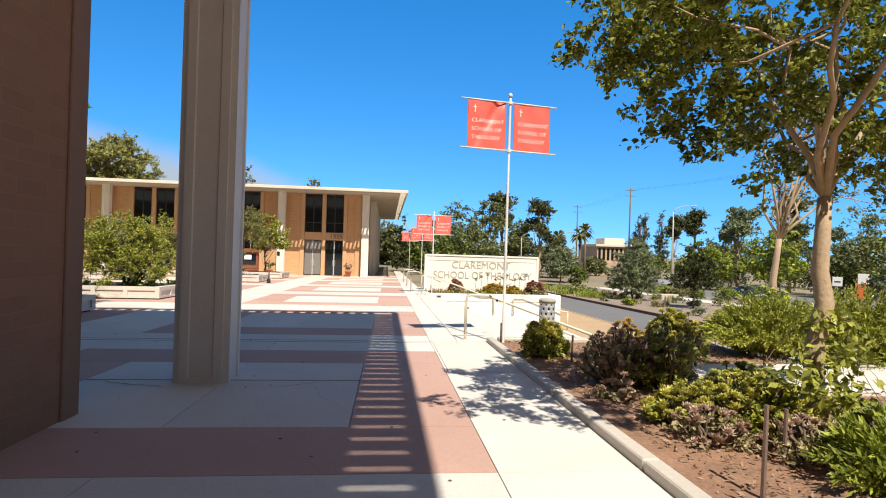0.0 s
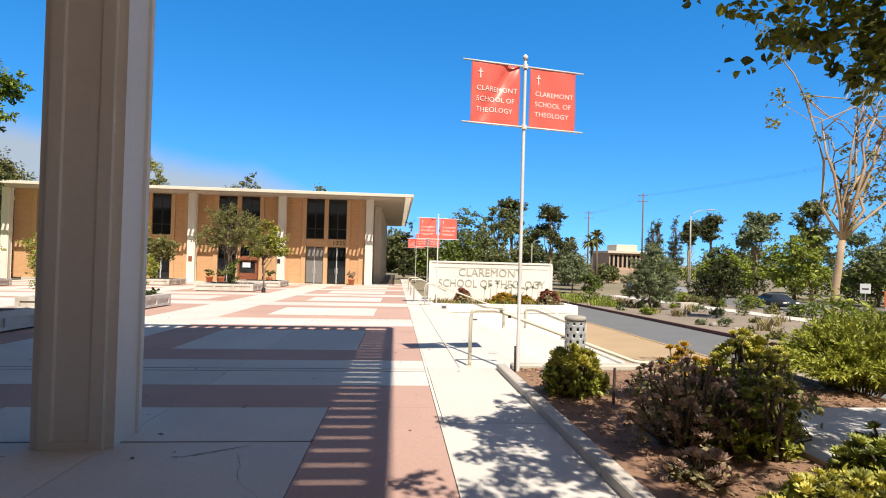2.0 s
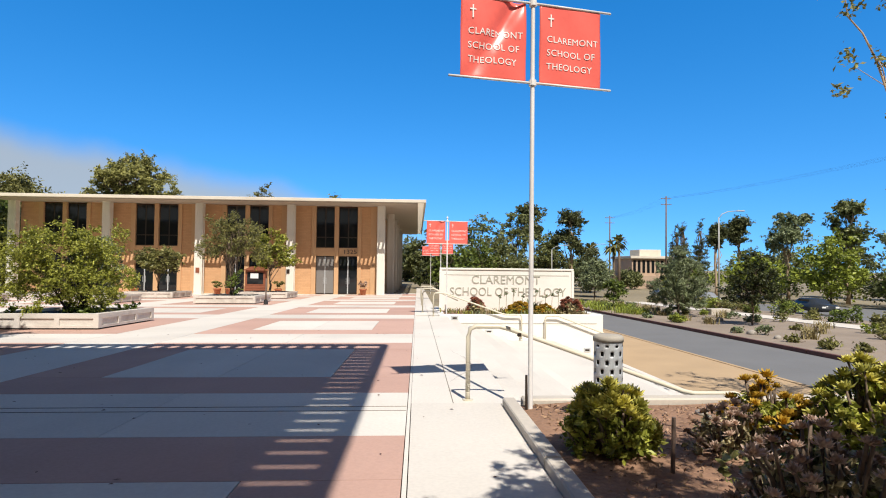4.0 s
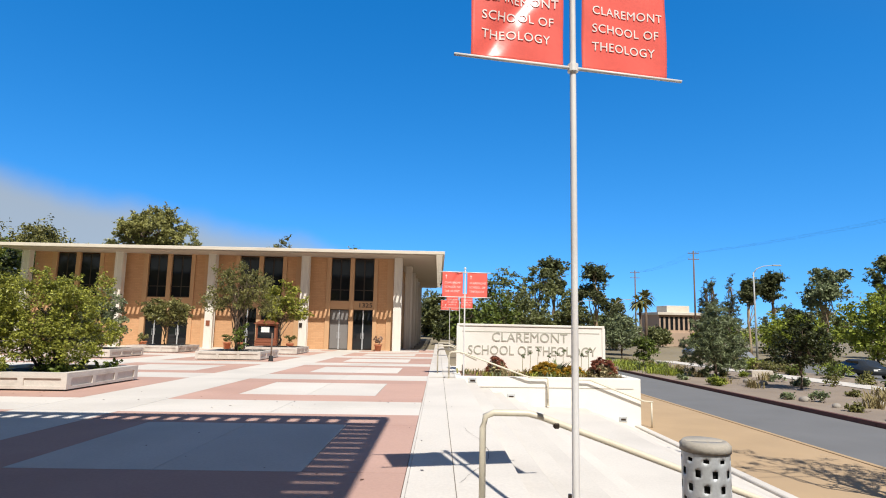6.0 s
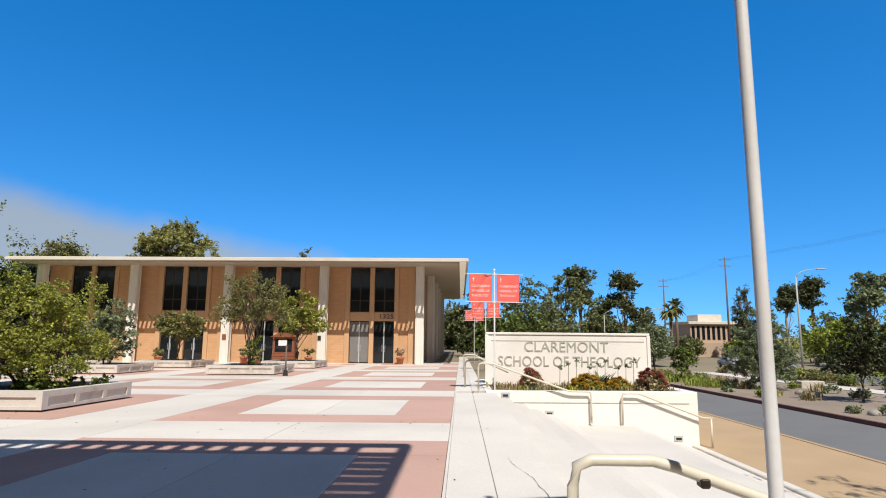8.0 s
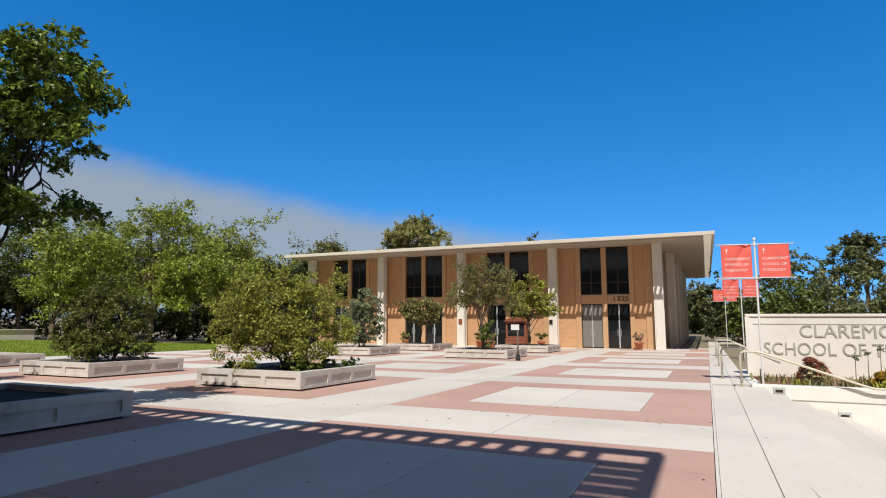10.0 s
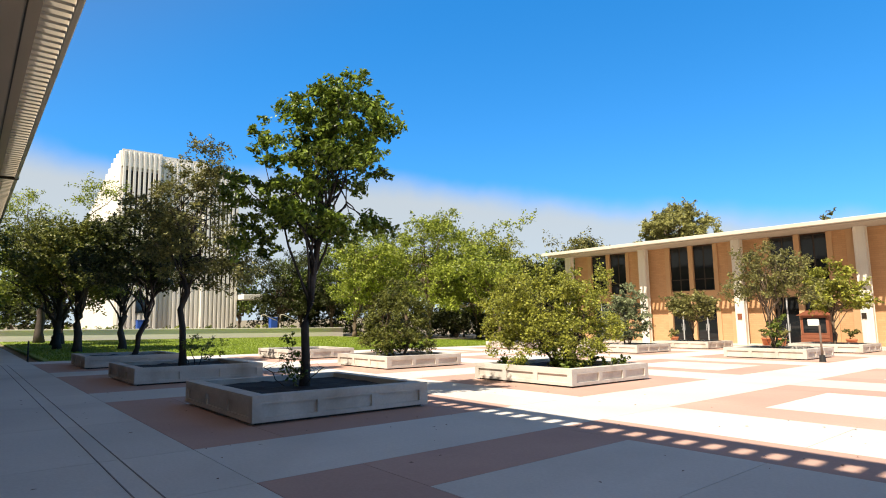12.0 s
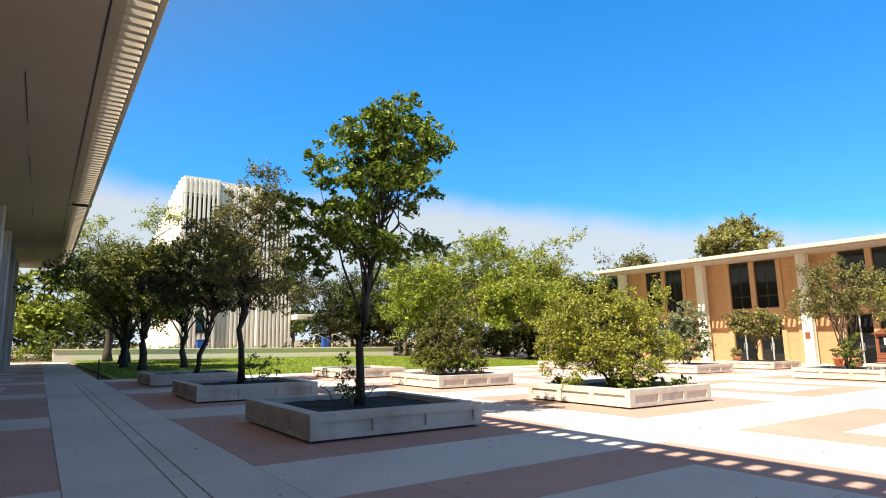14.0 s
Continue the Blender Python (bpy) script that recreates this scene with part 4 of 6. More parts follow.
tree("plaza_tree", (-9.25, 14.1, z), [(0.38, 0.55, 4.95, 1.05, 1.15, 0.85), (0.3, 0.4, 4.15, 1.1, 1.15, 0.45), (0.5, 0.75, 5.7, 0.6, 0.65, 0.35), (-0.3, -0.5, 3.55, 1.05, 1.15, 0.35), (0.75, 1.15, 3.25, 0.5, 0.5, 0.4), (0.0, 0.0, 2.95, 1.2, 1.2, 0.35), (-0.7, -1.05, 3.65, 0.4, 0.45, 0.3), (-0.4, -0.8, 2.6, 0.7, 0.7, 0.25), (-0.45, -0.6, 4.45, 0.45, 0.5, 0.4), (-0.5, -0.6, 5.0, 0.35, 0.4, 0.3)], 5.8, 0.085, L_PLAZA, "slender young tree with dark and shaded green leaves in a planter", "tree", 11, leaf=0.05, count=24000, clumps=200, rad=(0.12, 0.3), bark=M_DARK_BARK_GAP, fork=0.5, limbs=26, lean=(0.2, 0.26))
tree("planter_suckers", (-9.3, 13.95, z), [(0, 0, 0.35, 0.3, 0.3, 0.3), (-0.15, -0.15, 0.75, 0.2, 0.2, 0.25)], 0.8, 0.012, L_MID, "leafy shoots at the foot of the young tree", "shoots", 12, leaf=0.032, count=420, clumps=14, rad=(0.08, 0.16), bark=M_DARK_BARK_GAP, stems=3, limbs=9)
z = SOIL_Z[(-16.5, 14.05)]
tree("plaza_tree", (-16.5, 14.0, z), [(0.1, 0.2, 5.6, 0.9, 1.0, 0.9), (-0.1, -0.3, 4.4, 1.2, 1.5, 0.9), (0.1, 0.3, 3.3, 1.5, 1.6, 0.8), (0, 0.9, 2.6, 1.1, 1.0, 0.5)], 6.3, 0.1, L_OLIVE, "thin crowned olive green tree in a planter", "tree", 13, leaf=0.042, count=24000, clumps=190, rad=(0.16, 0.36), bark=M_DARK_BARK_GAP, fork=0.45, limbs=24)
tree("planter_suckers", (-16.3, 14.3, z), [(0, 0.2, 0.5, 0.5, 0.6, 0.4), (0.1, -0.4, 0.9, 0.3, 0.3, 0.4)], 1.2, 0.015, L_MID, "leafy shoots at the foot of the olive green tree", "shoots", 14, leaf=0.036, count=520, clumps=16, rad=(0.1, 0.2), bark=M_DARK_BARK_GAP, stems=3, limbs=9)
z = SOIL_Z[(-23.85, 14.05)]
tree("plaza_tree", (-23.6, 14.2, z), [(0.3, 0.3, 4.6, 1.6, 1.6, 1.1), (0, -0.2, 3.4, 1.9, 1.9, 0.9), (0.6, 1.2, 3.0, 1.1, 1.1, 0.6)], 5.4, 0.11, L_DARK, "tree in a planter, its crown darkened for shade", "tree", 15, leaf=0.07, count=16000, clumps=110, rad=(0.3, 0.55), bark=M_DARK_BARK_GAP, fork=0.4, limbs=18, lean=(0.3, 0.5))
z = SOIL_Z[(-16.5, 21.4)]
tree("plaza_shrub", (-16.5, 21.4, z), [(0, 0, 1.3, 1.2, 1.3, 1.1), (0.1, 0, 0.7, 1.3, 1.45, 0.65), (0.1, 0.1, 2.2, 0.8, 0.9, 0.6)], 2.6, 0.035, L_SHRUB, "dense rounded green shrub in a planter", "shrub", 16, leaf=0.042, count=22000, clumps=180, rad=(0.14, 0.3), stems=6, limbs=24, fork=0.3)
z = SOIL_Z[(-9.15, 21.4)]
tree("plaza_shrub", (-9.15, 21.4, z), [(-0.2, -0.2, 1.7, 1.3, 1.5, 0.95), (0.1, 0.1, 0.9, 1.5, 1.6, 0.75), (0.3, 0.6, 2.2, 0.9, 0.9, 0.6), (-0.9, -1.1, 1.3, 0.75, 0.85, 0.8), (-0.4, -1.2, 0.4, 0.9, 0.5, 0.35), (0.9, -0.9, 0.5, 0.6, 0.6, 0.4)], 2.8, 0.04, L_YELLOW, "broad many-stemmed yellow green shrub in a planter", "shrub", 17, leaf=0.034, count=38000, clumps=300, rad=(0.13, 0.32), stems=9, limbs=54, fork=0.28, bark=M_DARK_BARK_GAP)
tree("ground_cover", (-9.0, 21.3, z - 0.02), [(0.3, 0.3, 0.12, 1.1, 1.1, 0.12), (-0.6, -1.1, 0.12, 0.7, 0.35, 0.2)], 0.3, 0.01, L_MID, "low leafy ground cover spilling over the planter", "ground cover", 18, leaf=0.06, count=1500, clumps=30, rad=(0.1, 0.2), stems=3, limbs=9)
z = SOIL_Z[(-9.15, 36.1)]
tree("plaza_tree", (-9.2, 36.05, z), [(0, 0, 3.6, 1.6, 1.5, 0.9), (-0.6, -0.2, 2.8, 1.6, 1.4, 0.7), (0.8, 0.3, 2.7, 1.2, 1.1, 0.7)], 4.7, 0.075, L_OLIVE, "small multi-stemmed olive tree in a planter", "tree", 19, leaf=0.055, count=11000, clumps=110, rad=(0.2, 0.42), stems=3, limbs=30, fork=0.4)
tree("planter_suckers", (-9.0, 35.7, z), [(0, 0, 0.7, 0.35, 0.35, 0.6), (0.1, 0, 1.3, 0.25, 0.25, 0.4)], 1.6, 0.015, L_MID, "leafy shoots at the foot of the olive tree", "shoots", 20, leaf=0.06, count=700, clumps=16, rad=(0.12, 0.25), stems=3, limbs=9)
z = SOIL_Z[(-9.15, 43.45)]
tree("plaza_tree", (-9.1, 43.4, z), [(0.2, 0, 3.4, 1.3, 1.2, 1.0), (0.4, 0, 2.4, 1.5, 1.2, 0.8)], 4.4, 0.08, L_YELLOW, "small yellow green tree in a planter by the building", "tree", 21, leaf=0.085, count=6000, clumps=60, rad=(0.25, 0.5), fork=0.35, limbs=18)
z = SOIL_Z[(-16.5, 43.45)]
tree("plaza_tree", (-16.5, 43.4, z), [(0, 0, 2.3, 1.5, 1.4, 0.7), (0, 0, 1.7, 1.2, 1.2, 0.5)], 3.2, 0.075, L_OLIVE, "low round topped tree in a planter by the building", "tree", 22, leaf=0.085, count=5000, clumps=55, rad=(0.22, 0.45), fork=0.35, limbs=14)
z = SOIL_Z[(-16.5, 36.1)]
tree("plaza_shrub", (-16.4, 36.1, z), [(0, 0, 1.4, 1.1, 1.1, 1.2), (0.2, 0.1, 2.4, 0.7, 0.7, 0.8)], 3.3, 0.035, L_GREYGREEN, "upright grey green shrub in a planter", "shrub", 23, leaf=0.075, count=6000, clumps=65, rad=(0.2, 0.4), stems=5, limbs=20, fork=0.35)
z = SOIL_Z[(-23.85, 36.1)]
tree("plaza_shrub", (-23.8, 36.1, z), [(0, 0, 1.6, 1.3, 1.3, 1.2)], 2.9, 0.035, L_YELLOW, "yellow green shrub in a far planter", "shrub", 24, leaf=0.085, count=5000, clumps=55, rad=(0.25, 0.45), stems=5, limbs=15, fork=0.3)

# ---- trees beside the walkway and along the street ----
tree("street_tree", (3.98, 4.95, lie(4, 5) + 0.02), [(-1.3, 0.1, 3.3, 0.9, 0.8, 0.5), (-0.5, 0.1, 4.0, 1.5, 1.3, 0.8), (-0.9, -0.2, 2.75, 0.6, 0.6, 0.35), (0.9, 0.2, 3.6, 1.1, 1.1, 0.8), (-1.75, 0.1, 3.75, 0.65, 0.65, 0.4), (-2.2, 0, 3.4, 0.4, 0.4, 0.3), (-2.45, -0.1, 3.75, 0.4, 0.5, 0.28), (-1.85, 0, 3.05, 0.4, 0.4, 0.22), (-1.3, 0.1, 2.85, 0.45, 0.4, 0.22), (-0.75, 0.1, 2.55, 0.35, 0.35, 0.2), (-0.5, 0.5, 2.35, 0.35, 0.35, 0.2), (1.0, 0.6, 2.6, 0.9, 0.8, 0.5), (0.3, 0.3, 3.0, 1.0, 1.0, 0.5), (1.5, 0.2, 3.6, 0.8, 0.8, 0.7), (-0.3, 0, 2.9, 0.9, 0.8, 0.4), (0.6, -0.2, 2.5, 0.6, 0.6, 0.35), (-2.0, -1.5, 3.7, 0.8, 0.9, 0.4), (-1.6, -0.5, 3.5, 0.9, 0.9, 0.45), (-1.1, -1.9, 3.9, 1.2, 1.0, 0.5)], 4.6, 0.1, L_TREE, "broad tree with pale bark and yellow green leaves in the bed", "tree", 31, leaf=0.032, count=36000, clumps=330, rad=(0.12, 0.25), bark=M_PALE_BARK, fork=0.47, limbs=9, lean=(0.08, 0.02), high=True)
tree("street_tree", (10.3, 14.5, lie(10.3, 14.5) - 1.45), [(-1.5, -0.3, 8.3, 0.5, 0.5, 0.6), (-1.9, -0.4, 6.6, 0.5, 0.5, 0.5), (-1.0, 0, 7.3, 0.5, 0.5, 0.6), (0.3, 0.2, 8.6, 0.9, 0.9, 0.6), (1.5, 0.4, 6.4, 1.3, 1.3, 1.0), (2.2, 0.2, 5.2, 1.2, 1.2, 0.9), (0.9, 0.2, 4.7, 0.9, 0.9, 0.6), (1.2, 0, 7.6, 1.0, 1.0, 0.7)], 9.0, 0.12, L_OLIVE, "sparse pale barked tree with bare limbs by the footpath", "tree", 32, leaf=0.05, count=2600, clumps=80, rad=(0.15, 0.34), bark=M_PALE_BARK, fork=0.42, limbs=16, lean=(0.25, 0), high=True)
tree("bed_shrub", (8.45, 11.9, lie(8.4, 11.9) - 1.5), [(0, 0, 1.7, 0.6, 0.6, 0.8), (0.1, 0.1, 2.3, 0.4, 0.4, 0.4), (-0.5, -0.2, 1.4, 0.4, 0.4, 0.6)], 2.7, 0.03, L_BRIGHT, "upright leafy green shrub at the back of the bed", "shrub", 39, leaf=0.07, count=1700, clumps=60, rad=(0.16, 0.3), stems=6, limbs=24, fork=0.3, droop=0.2, aspect=0.35)
def feathery(at, blobs, h, leaves, label, seed, count):
    """A shrub of arching stems closely set with needle leaves."""
    rng = np.random.default_rng(seed)
    ob = thing("bed_shrub", label, "shrub", at=at)
    blobs = np.asarray(blobs, float)
    stems, c, dirs = [], [], []
    for i in range(count):
        bl = blobs[rng.integers(len(blobs))]
        a, q = rng.uniform(0, 6.28), rng.uniform(0, 1) ** 0.5
        tip = np.array([bl[0] + bl[3] * q * math.cos(a) * 1.15, bl[1] + bl[4] * q * math.sin(a) * 1.15, bl[2] + bl[5] * (1 - 0.9 * q * q) * rng.uniform(0.5, 1.1)])
        root = np.array([bl[0] + bl[3] * 0.35 * q * math.cos(a), bl[1] + bl[4] * 0.35 * q * math.sin(a), 0.0])
        mid = root * 0.45 + tip * 0.55 + np.array([0, 0, 0.22 * h])
        for t in np.linspace(0.12, 1.0, 26):
            p = root * (1 - t) ** 2 + mid * 2 * t * (1 - t) + tip * t * t
            d = 2 * (1 - t) * (mid - root) + 2 * t * (tip - mid)
            for e in range(2):
                c.append(p + rng.normal(0, 0.008, 3))
                dirs.append(d / np.linalg.norm(d) + rng.normal(0, 0.55, 3))
        if i % 6 == 0:
            stems.append([(root, 0.008), (root * 0.25 + mid * 0.5 + tip * 0.25, 0.006), (tip, 0.003)])
    c, d = np.array(c), np.array(dirs)
    d /= np.linalg.norm(d, axis=1)[:, None]
    n = len(c)
    w = np.cross(d, rng.normal(size=(n, 3)))
    w /= np.linalg.norm(w, axis=1)[:, None]
    ln = rng.uniform(0.05, 0.1, n)[:, None]
    v = np.stack([c, c + d * ln * 0.5 + w * 0.011, c + d * ln, c + d * ln * 0.5 - w * 0.011], 1)
    part("stem", tube(stems, 5), M_BARK, ob)["kind"] = "stuff"
    part("crown", (v.reshape(-1, 3).tolist(), [], np.arange(n * 4).reshape(n, 4).tolist()), leaves, ob)
    return ob


feathery((6.5, 9.2, lie(6.5, 9.2)), [(0, 0, 0.2, 1.1, 0.9, 0.85), (1.6, -0.2, 0.25, 1.2, 1.0, 0.95)], 1.1, L_FEATHER, "wide feathery yellow green shrub in the bed", 33, 1100)
feathery((8.2, 8.0, lie(8, 8) - 0.5), [(0, 0, 0.3, 1.4, 1.3, 1.1), (1.3, 1.0, 0.3, 1.2, 1.2, 1.1)], 1.3, L_FEATHER, "feathery green shrub at the back of the bed", 34, 700)
feathery((3.45, 3.45, lie(3.4, 3.4)), [(0, 0, 0.1, 0.5, 0.5, 0.42), (0.6, 0.3, 0.1, 0.5, 0.5, 0.45)], 0.5, L_BRIGHT, "feathery green shrub low in the bed", 36, 260)
tree("bed_shrub", (3.35, 7.0, lie(3.4, 7)), [(0, 0, 0.3, 0.6, 0.4, 0.25), (-0.3, 0.2, 0.3, 0.4, 0.35, 0.22), (0.5, 0.2, 0.35, 0.4, 0.4, 0.25)], 0.65, 0.011, L_OLIVE, "twiggy olive green shrub under the red succulents", "shrub", 35, leaf=0.032, count=1700, clumps=70, rad=(0.1, 0.2), stems=12, limbs=48, fork=0.25)
tree("bed_shrub", (3.75, 4.55, lie(3.7, 4.5)), [(0, 0, 0.45, 0.45, 0.4, 0.35), (0.25, 0.3, 0.8, 0.35, 0.35, 0.35)], 1.1, 0.012, L_YELLOW, "leafy yellow green climber at the foot of the tree", "shrub", 37, leaf=0.045, count=800, clumps=45, rad=(0.1, 0.22), stems=5, limbs=20, fork=0.3)
tree("bed_shrub", (3.95, 5.6, lie(4, 5.6)), [(0, 0, 0.15, 0.35, 0.35, 0.13)], 0.3, 0.012, L_MID, "small green leafy shrub by the path", "shrub", 38, leaf=0.045, count=1600, clumps=40, rad=(0.1, 0.2), stems=5, limbs=16, fork=0.3)


def rosette(rng, c, r, n, up=0.6):
    """One succulent head: fleshy leaves in a whorl."""
    vs, fs = [tuple(c)], []
    for k in range(n):
        a = 2.4 * k + rng.uniform(-0.2, 0.2)
        t = (k + 1) / n
        el = (1 - t) * 1.25 + 0.15
        d = Vector((math.cos(a) * math.cos(el), math.sin(a) * math.cos(el), math.sin(el)))
        s = Vector((-math.sin(a), math.cos(a), 0))
        ln, wd = r * (0.5 + 0.5 * t), r * 0.19
        b = len(vs)
        p = Vector(c)
        vs += [tuple(p + d * ln * 0.62 + s * wd), tuple(p + d * ln + Vector((0, 0, r * 0.12))), tuple(p + d * ln * 0.62 - s * wd), tuple(p + d * ln * 0.6 + Vector((0, 0, -r * 0.1)))]
        fs += [(0, b, b + 1, b + 2), (0, b + 3, b), (0, b + 2, b + 3), (b, b + 3, b + 1), (b + 3, b + 2, b + 1)]
    return vs, fs


ROSETTES = {}


def succulent(at, rx, ry, h, heads, leaves, label, seed, r=0.085, stalky=0.0):
    """A mound of rosettes, each on its own stem."""
    rng = np.random.default_rng(seed)
    ob = thing("succulent", label, "succulent", at=at)
    if leaves.name not in ROSETTES:
        ROSETTES[leaves.name] = []
        for k in range(4):
            vs, fs = rosette(np.random.default_rng(k), (0, 0, 0), 1.0, 26)
            me = bpy.data.meshes.new("rosette")
            me.from_pydata(vs, [], fs)
            me.materials.append(leaves)
            ROSETTES[leaves.name].append(me)
    stems = []
    for i in range(heads):
        a, q = rng.uniform(0, 6.28), rng.uniform(0, 1) ** 0.5
        x, y = rx * q * math.cos(a), ry * q * math.sin(a)
        z = h * (1 - 0.8 * q * q * q) * rng.uniform(0.8, 1.1) + 0.02
        o = new("rosette", ROSETTES[leaves.name][i % 4])
        o.parent = ob
        k = r * rng.uniform(0.75, 1.3)
        o.matrix_local = Matrix.LocRotScale((x, y, z), Euler((-y / ry * 0.6 * q + rng.normal(0, 0.15), x / rx * 0.6 * q + rng.normal(0, 0.15), rng.uniform(0, 6.28))), (k, k, k))
        stems.append(bend((x * 0.4, y * 0.4, -0.03), (x, y, z), 0.014, 0.01, rng, 0.05, 3))
    part("stem", tube(stems, 5), M_BARK, ob, smooth=True)["kind"] = "stuff"
    # older leaves and side shoots fill the body of the mound
    n = heads * 2
    a, q = rng.uniform(0, 6.28, n), rng.uniform(0, 1, n) ** 0.5 * 0.95
    fill = np.stack([rx * q * np.cos(a), ry * q * np.sin(a), h * (1 - 0.8 * q ** 3) * rng.uniform(0.15, 0.88, n)], 1)
    part("undergrowth", leaf_cloud(fill, np.full(n, r * 0.8), heads * 26, r * 0.42, rng), {L_RED: L_TWIG, L_DEEP_RED: L_TWIG, L_ORANGE: L_YELLOW}.get(leaves, L_FEATHER), ob)["kind"] = "stuff"
    return ob


succulent((2.48, 8.75, lie(2.5, 8.7) + 0.03), 0.38, 0.36, 0.5, 87, L_SUCCULENT, "mound of yellow green rosette succulents by the kerb", 41)
succulent((2.9, 6.85, lie(2.9, 6.8) + 0.03), 0.52, 0.42, 0.66, 72, L_RED, "dusky pink rosette succulents on bare brown stems", 42, 0.058)
succulent((3.3, 6.75, lie(3.3, 6.7) + 0.03), 0.5, 0.42, 0.42, 44, L_HEN, "dull green rosette succulents in a dense mound", 56, 0.065)
succulent((3.62, 7.0, lie(3.6, 7.0) + 0.03), 0.3, 0.26, 0.62, 32, L_SUCCULENT, "yellow green succulents among the pink ones", 43, 0.062)
succulent((3.36, 6.42, lie(3.3, 6.4) + 0.03), 0.14, 0.14, 0.6, 11, L_SUCCULENT, "leggy yellow green succulent on a bare trunk", 57, 0.062)
succulent((4.72, 8.6, lie(4.7, 8.6) + 0.03), 0.36, 0.32, 0.66, 56, L_SUCCULENT, "yellow brown succulents on bare stems beside the small path", 58, 0.06)
succulent((4.4, 8.5, lie(4.4, 8.5) + 0.03), 0.4, 0.35, 0.72, 57, L_SUCCULENT, "tall yellow green succulents beside the small path", 44, 0.085)
succulent((3.35, 4.9, lie(3.3, 4.9) + 0.03), 0.55, 0.5, 0.42, 130, L_SUCCULENT, "yellow green succulents near the stakes", 45, 0.068)
succulent((2.75, 4.55, lie(2.7, 4.5) + 0.03), 0.35, 0.35, 0.25, 26, L_RED, "low red tinged succulents on the mulch", 46, 0.06)
succulent((3.9, 3.9, lie(3.9, 3.9) + 0.03), 0.5, 0.5, 0.4, 110, L_HEN, "dull green succulents at the foot of the stakes", 47, 0.068)
succulent((3.85, 5.8, lie(3.8, 5.8) + 0.03), 0.45, 0.35, 0.38, 90, L_HEN, "dull green succulents on the mulch beside the path", 48, 0.065)
succulent((4.0, 9.1, lie(4, 9.1) + 0.03), 0.4, 0.35, 0.5, 49, L_ORANGE, "orange tinged succulents at the end of the bed", 49, 0.08)
succulent((3.5, 8.8, lie(3.5, 8.8) + 0.03), 0.35, 0.3, 0.35, 30, L_RED, "dark flowering succulents on tall bare stems", 50, 0.06)
succulent((2.85, 5.15, lie(2.8, 5.1) + 0.03), 0.4, 0.35, 0.3, 70, L_SUCCULENT, "low yellow green succulents on the mulch", 53, 0.065)
succulent((3.3, 4.1, lie(3.3, 4.1) + 0.03), 0.4, 0.35, 0.28, 24, L_RED, "low red tinged succulents by the stakes", 54, 0.06)
succulent((2.55, 6.05, lie(2.5, 6) + 0.03), 0.25, 0.25, 0.16, 18, L_RED, "small red tinged succulents on the mulch", 55, 0.07)
for sx, sy, sh in ((2.45, 3.45, 0.62), (3.0, 4.0, 0.45), (3.35, 7.0, 0.75), (2.75, 8.2, 0.45)):
    s = thing("garden_stake", "thin weathered timber stake in the bed", "stake", "stakes in the bed", at=(sx, sy, lie(sx, sy)))
    part("stake", tube([[((0, 0, -0.1), 0.018), ((0.01, 0, sh), 0.016)]], 6), M_TIMBER_POLE, s)
rng = np.random.default_rng(77)
for i in range(7):
    r = thing("stone", "small grey stone lying on the mulch", "stone", "stones on the mulch", at=(2.6 + rng.uniform(0, 1.6), 9.3 + rng.uniform(0, 0.9), lie(3, 9.6) + 0.05))
    bm = bmesh.new()
    bmesh.ops.create_icosphere(bm, subdivisions=2, radius=rng.uniform(0.03, 0.08))
    for v in bm.verts:
        v.co *= 1 + 0.25 * noise.noise(v.co * 12 + Vector((i, 0, 0)))
        v.co.z *= 0.7
    part("stone_body", bm, M_ROCK, r, smooth=True)

# bed in front of the sign
zb = lie(4, 27)
succulent((3.3, 27.0, zb), 0.35, 0.35, 0.58, 34, L_DEEP_RED, "tall dark red rosette succulent before the sign", 61, 0.12)
succulent((7.0, 26.6, zb), 0.5, 0.45, 0.6, 60, L_DEEP_RED, "large dark red rosette succulent at the end of the bed", 62, 0.12)
succulent((5.0, 26.7, zb), 0.55, 0.45, 0.42, 90, L_ORANGE, "orange yellow succulent mound before the sign", 63, 0.1)
succulent((6.0, 26.7, zb), 0.4, 0.4, 0.34, 50, L_ORANGE, "small orange yellow succulents before the sign", 64, 0.1)


def blades(at, n, h, spread, leaves, label, category, seed, width=0.03):
    rng = np.random.default_rng(seed)
    ob = thing("grass_tuft", label, category, at=at)
    vs, fs = [], []
    for i in range(n):
        a = rng.uniform(0, 6.28)
        d = Vector((math.cos(a), math.sin(a), 0))
        s = Vector((-d.y, d.x, 0)) * width
        p = Vector((rng.normal(0, spread * 0.4), rng.normal(0, spread * 0.4), 0))
        hh = h * rng.uniform(0.6, 1.15)
        q = p + d * hh * 0.25 + Vector((0, 0, hh * 0.7))
        t = p + d * hh * rng.uniform(0.45, 0.8) + Vector((0, 0, hh))
        b = len(vs)
        vs += [tuple(p - s), tuple(p + s), tuple(q + s * 0.8), tuple(q - s * 0.8), tuple(t)]
        fs += [(b, b + 1, b + 2, b + 3), (b + 3, b + 2, b + 4)]
    part("foliage", (vs, [], fs), leaves, ob)
    return ob


rng = np.random.default_rng(8)
for i in range(16):
    blades((2.3 + 0.34 * i + rng.uniform(-0.1, 0.1), 26.1 + rng.uniform(0, 1.2), zb), 34, rng.uniform(0.14, 0.32), 0.45, [L_OLIVE, L_DRY, L_YELLOW, L_GREYGREEN, L_DRY][i % 5], "tuft of strap leaves in the sign bed", "grass tuft", 200 + i, 0.022)
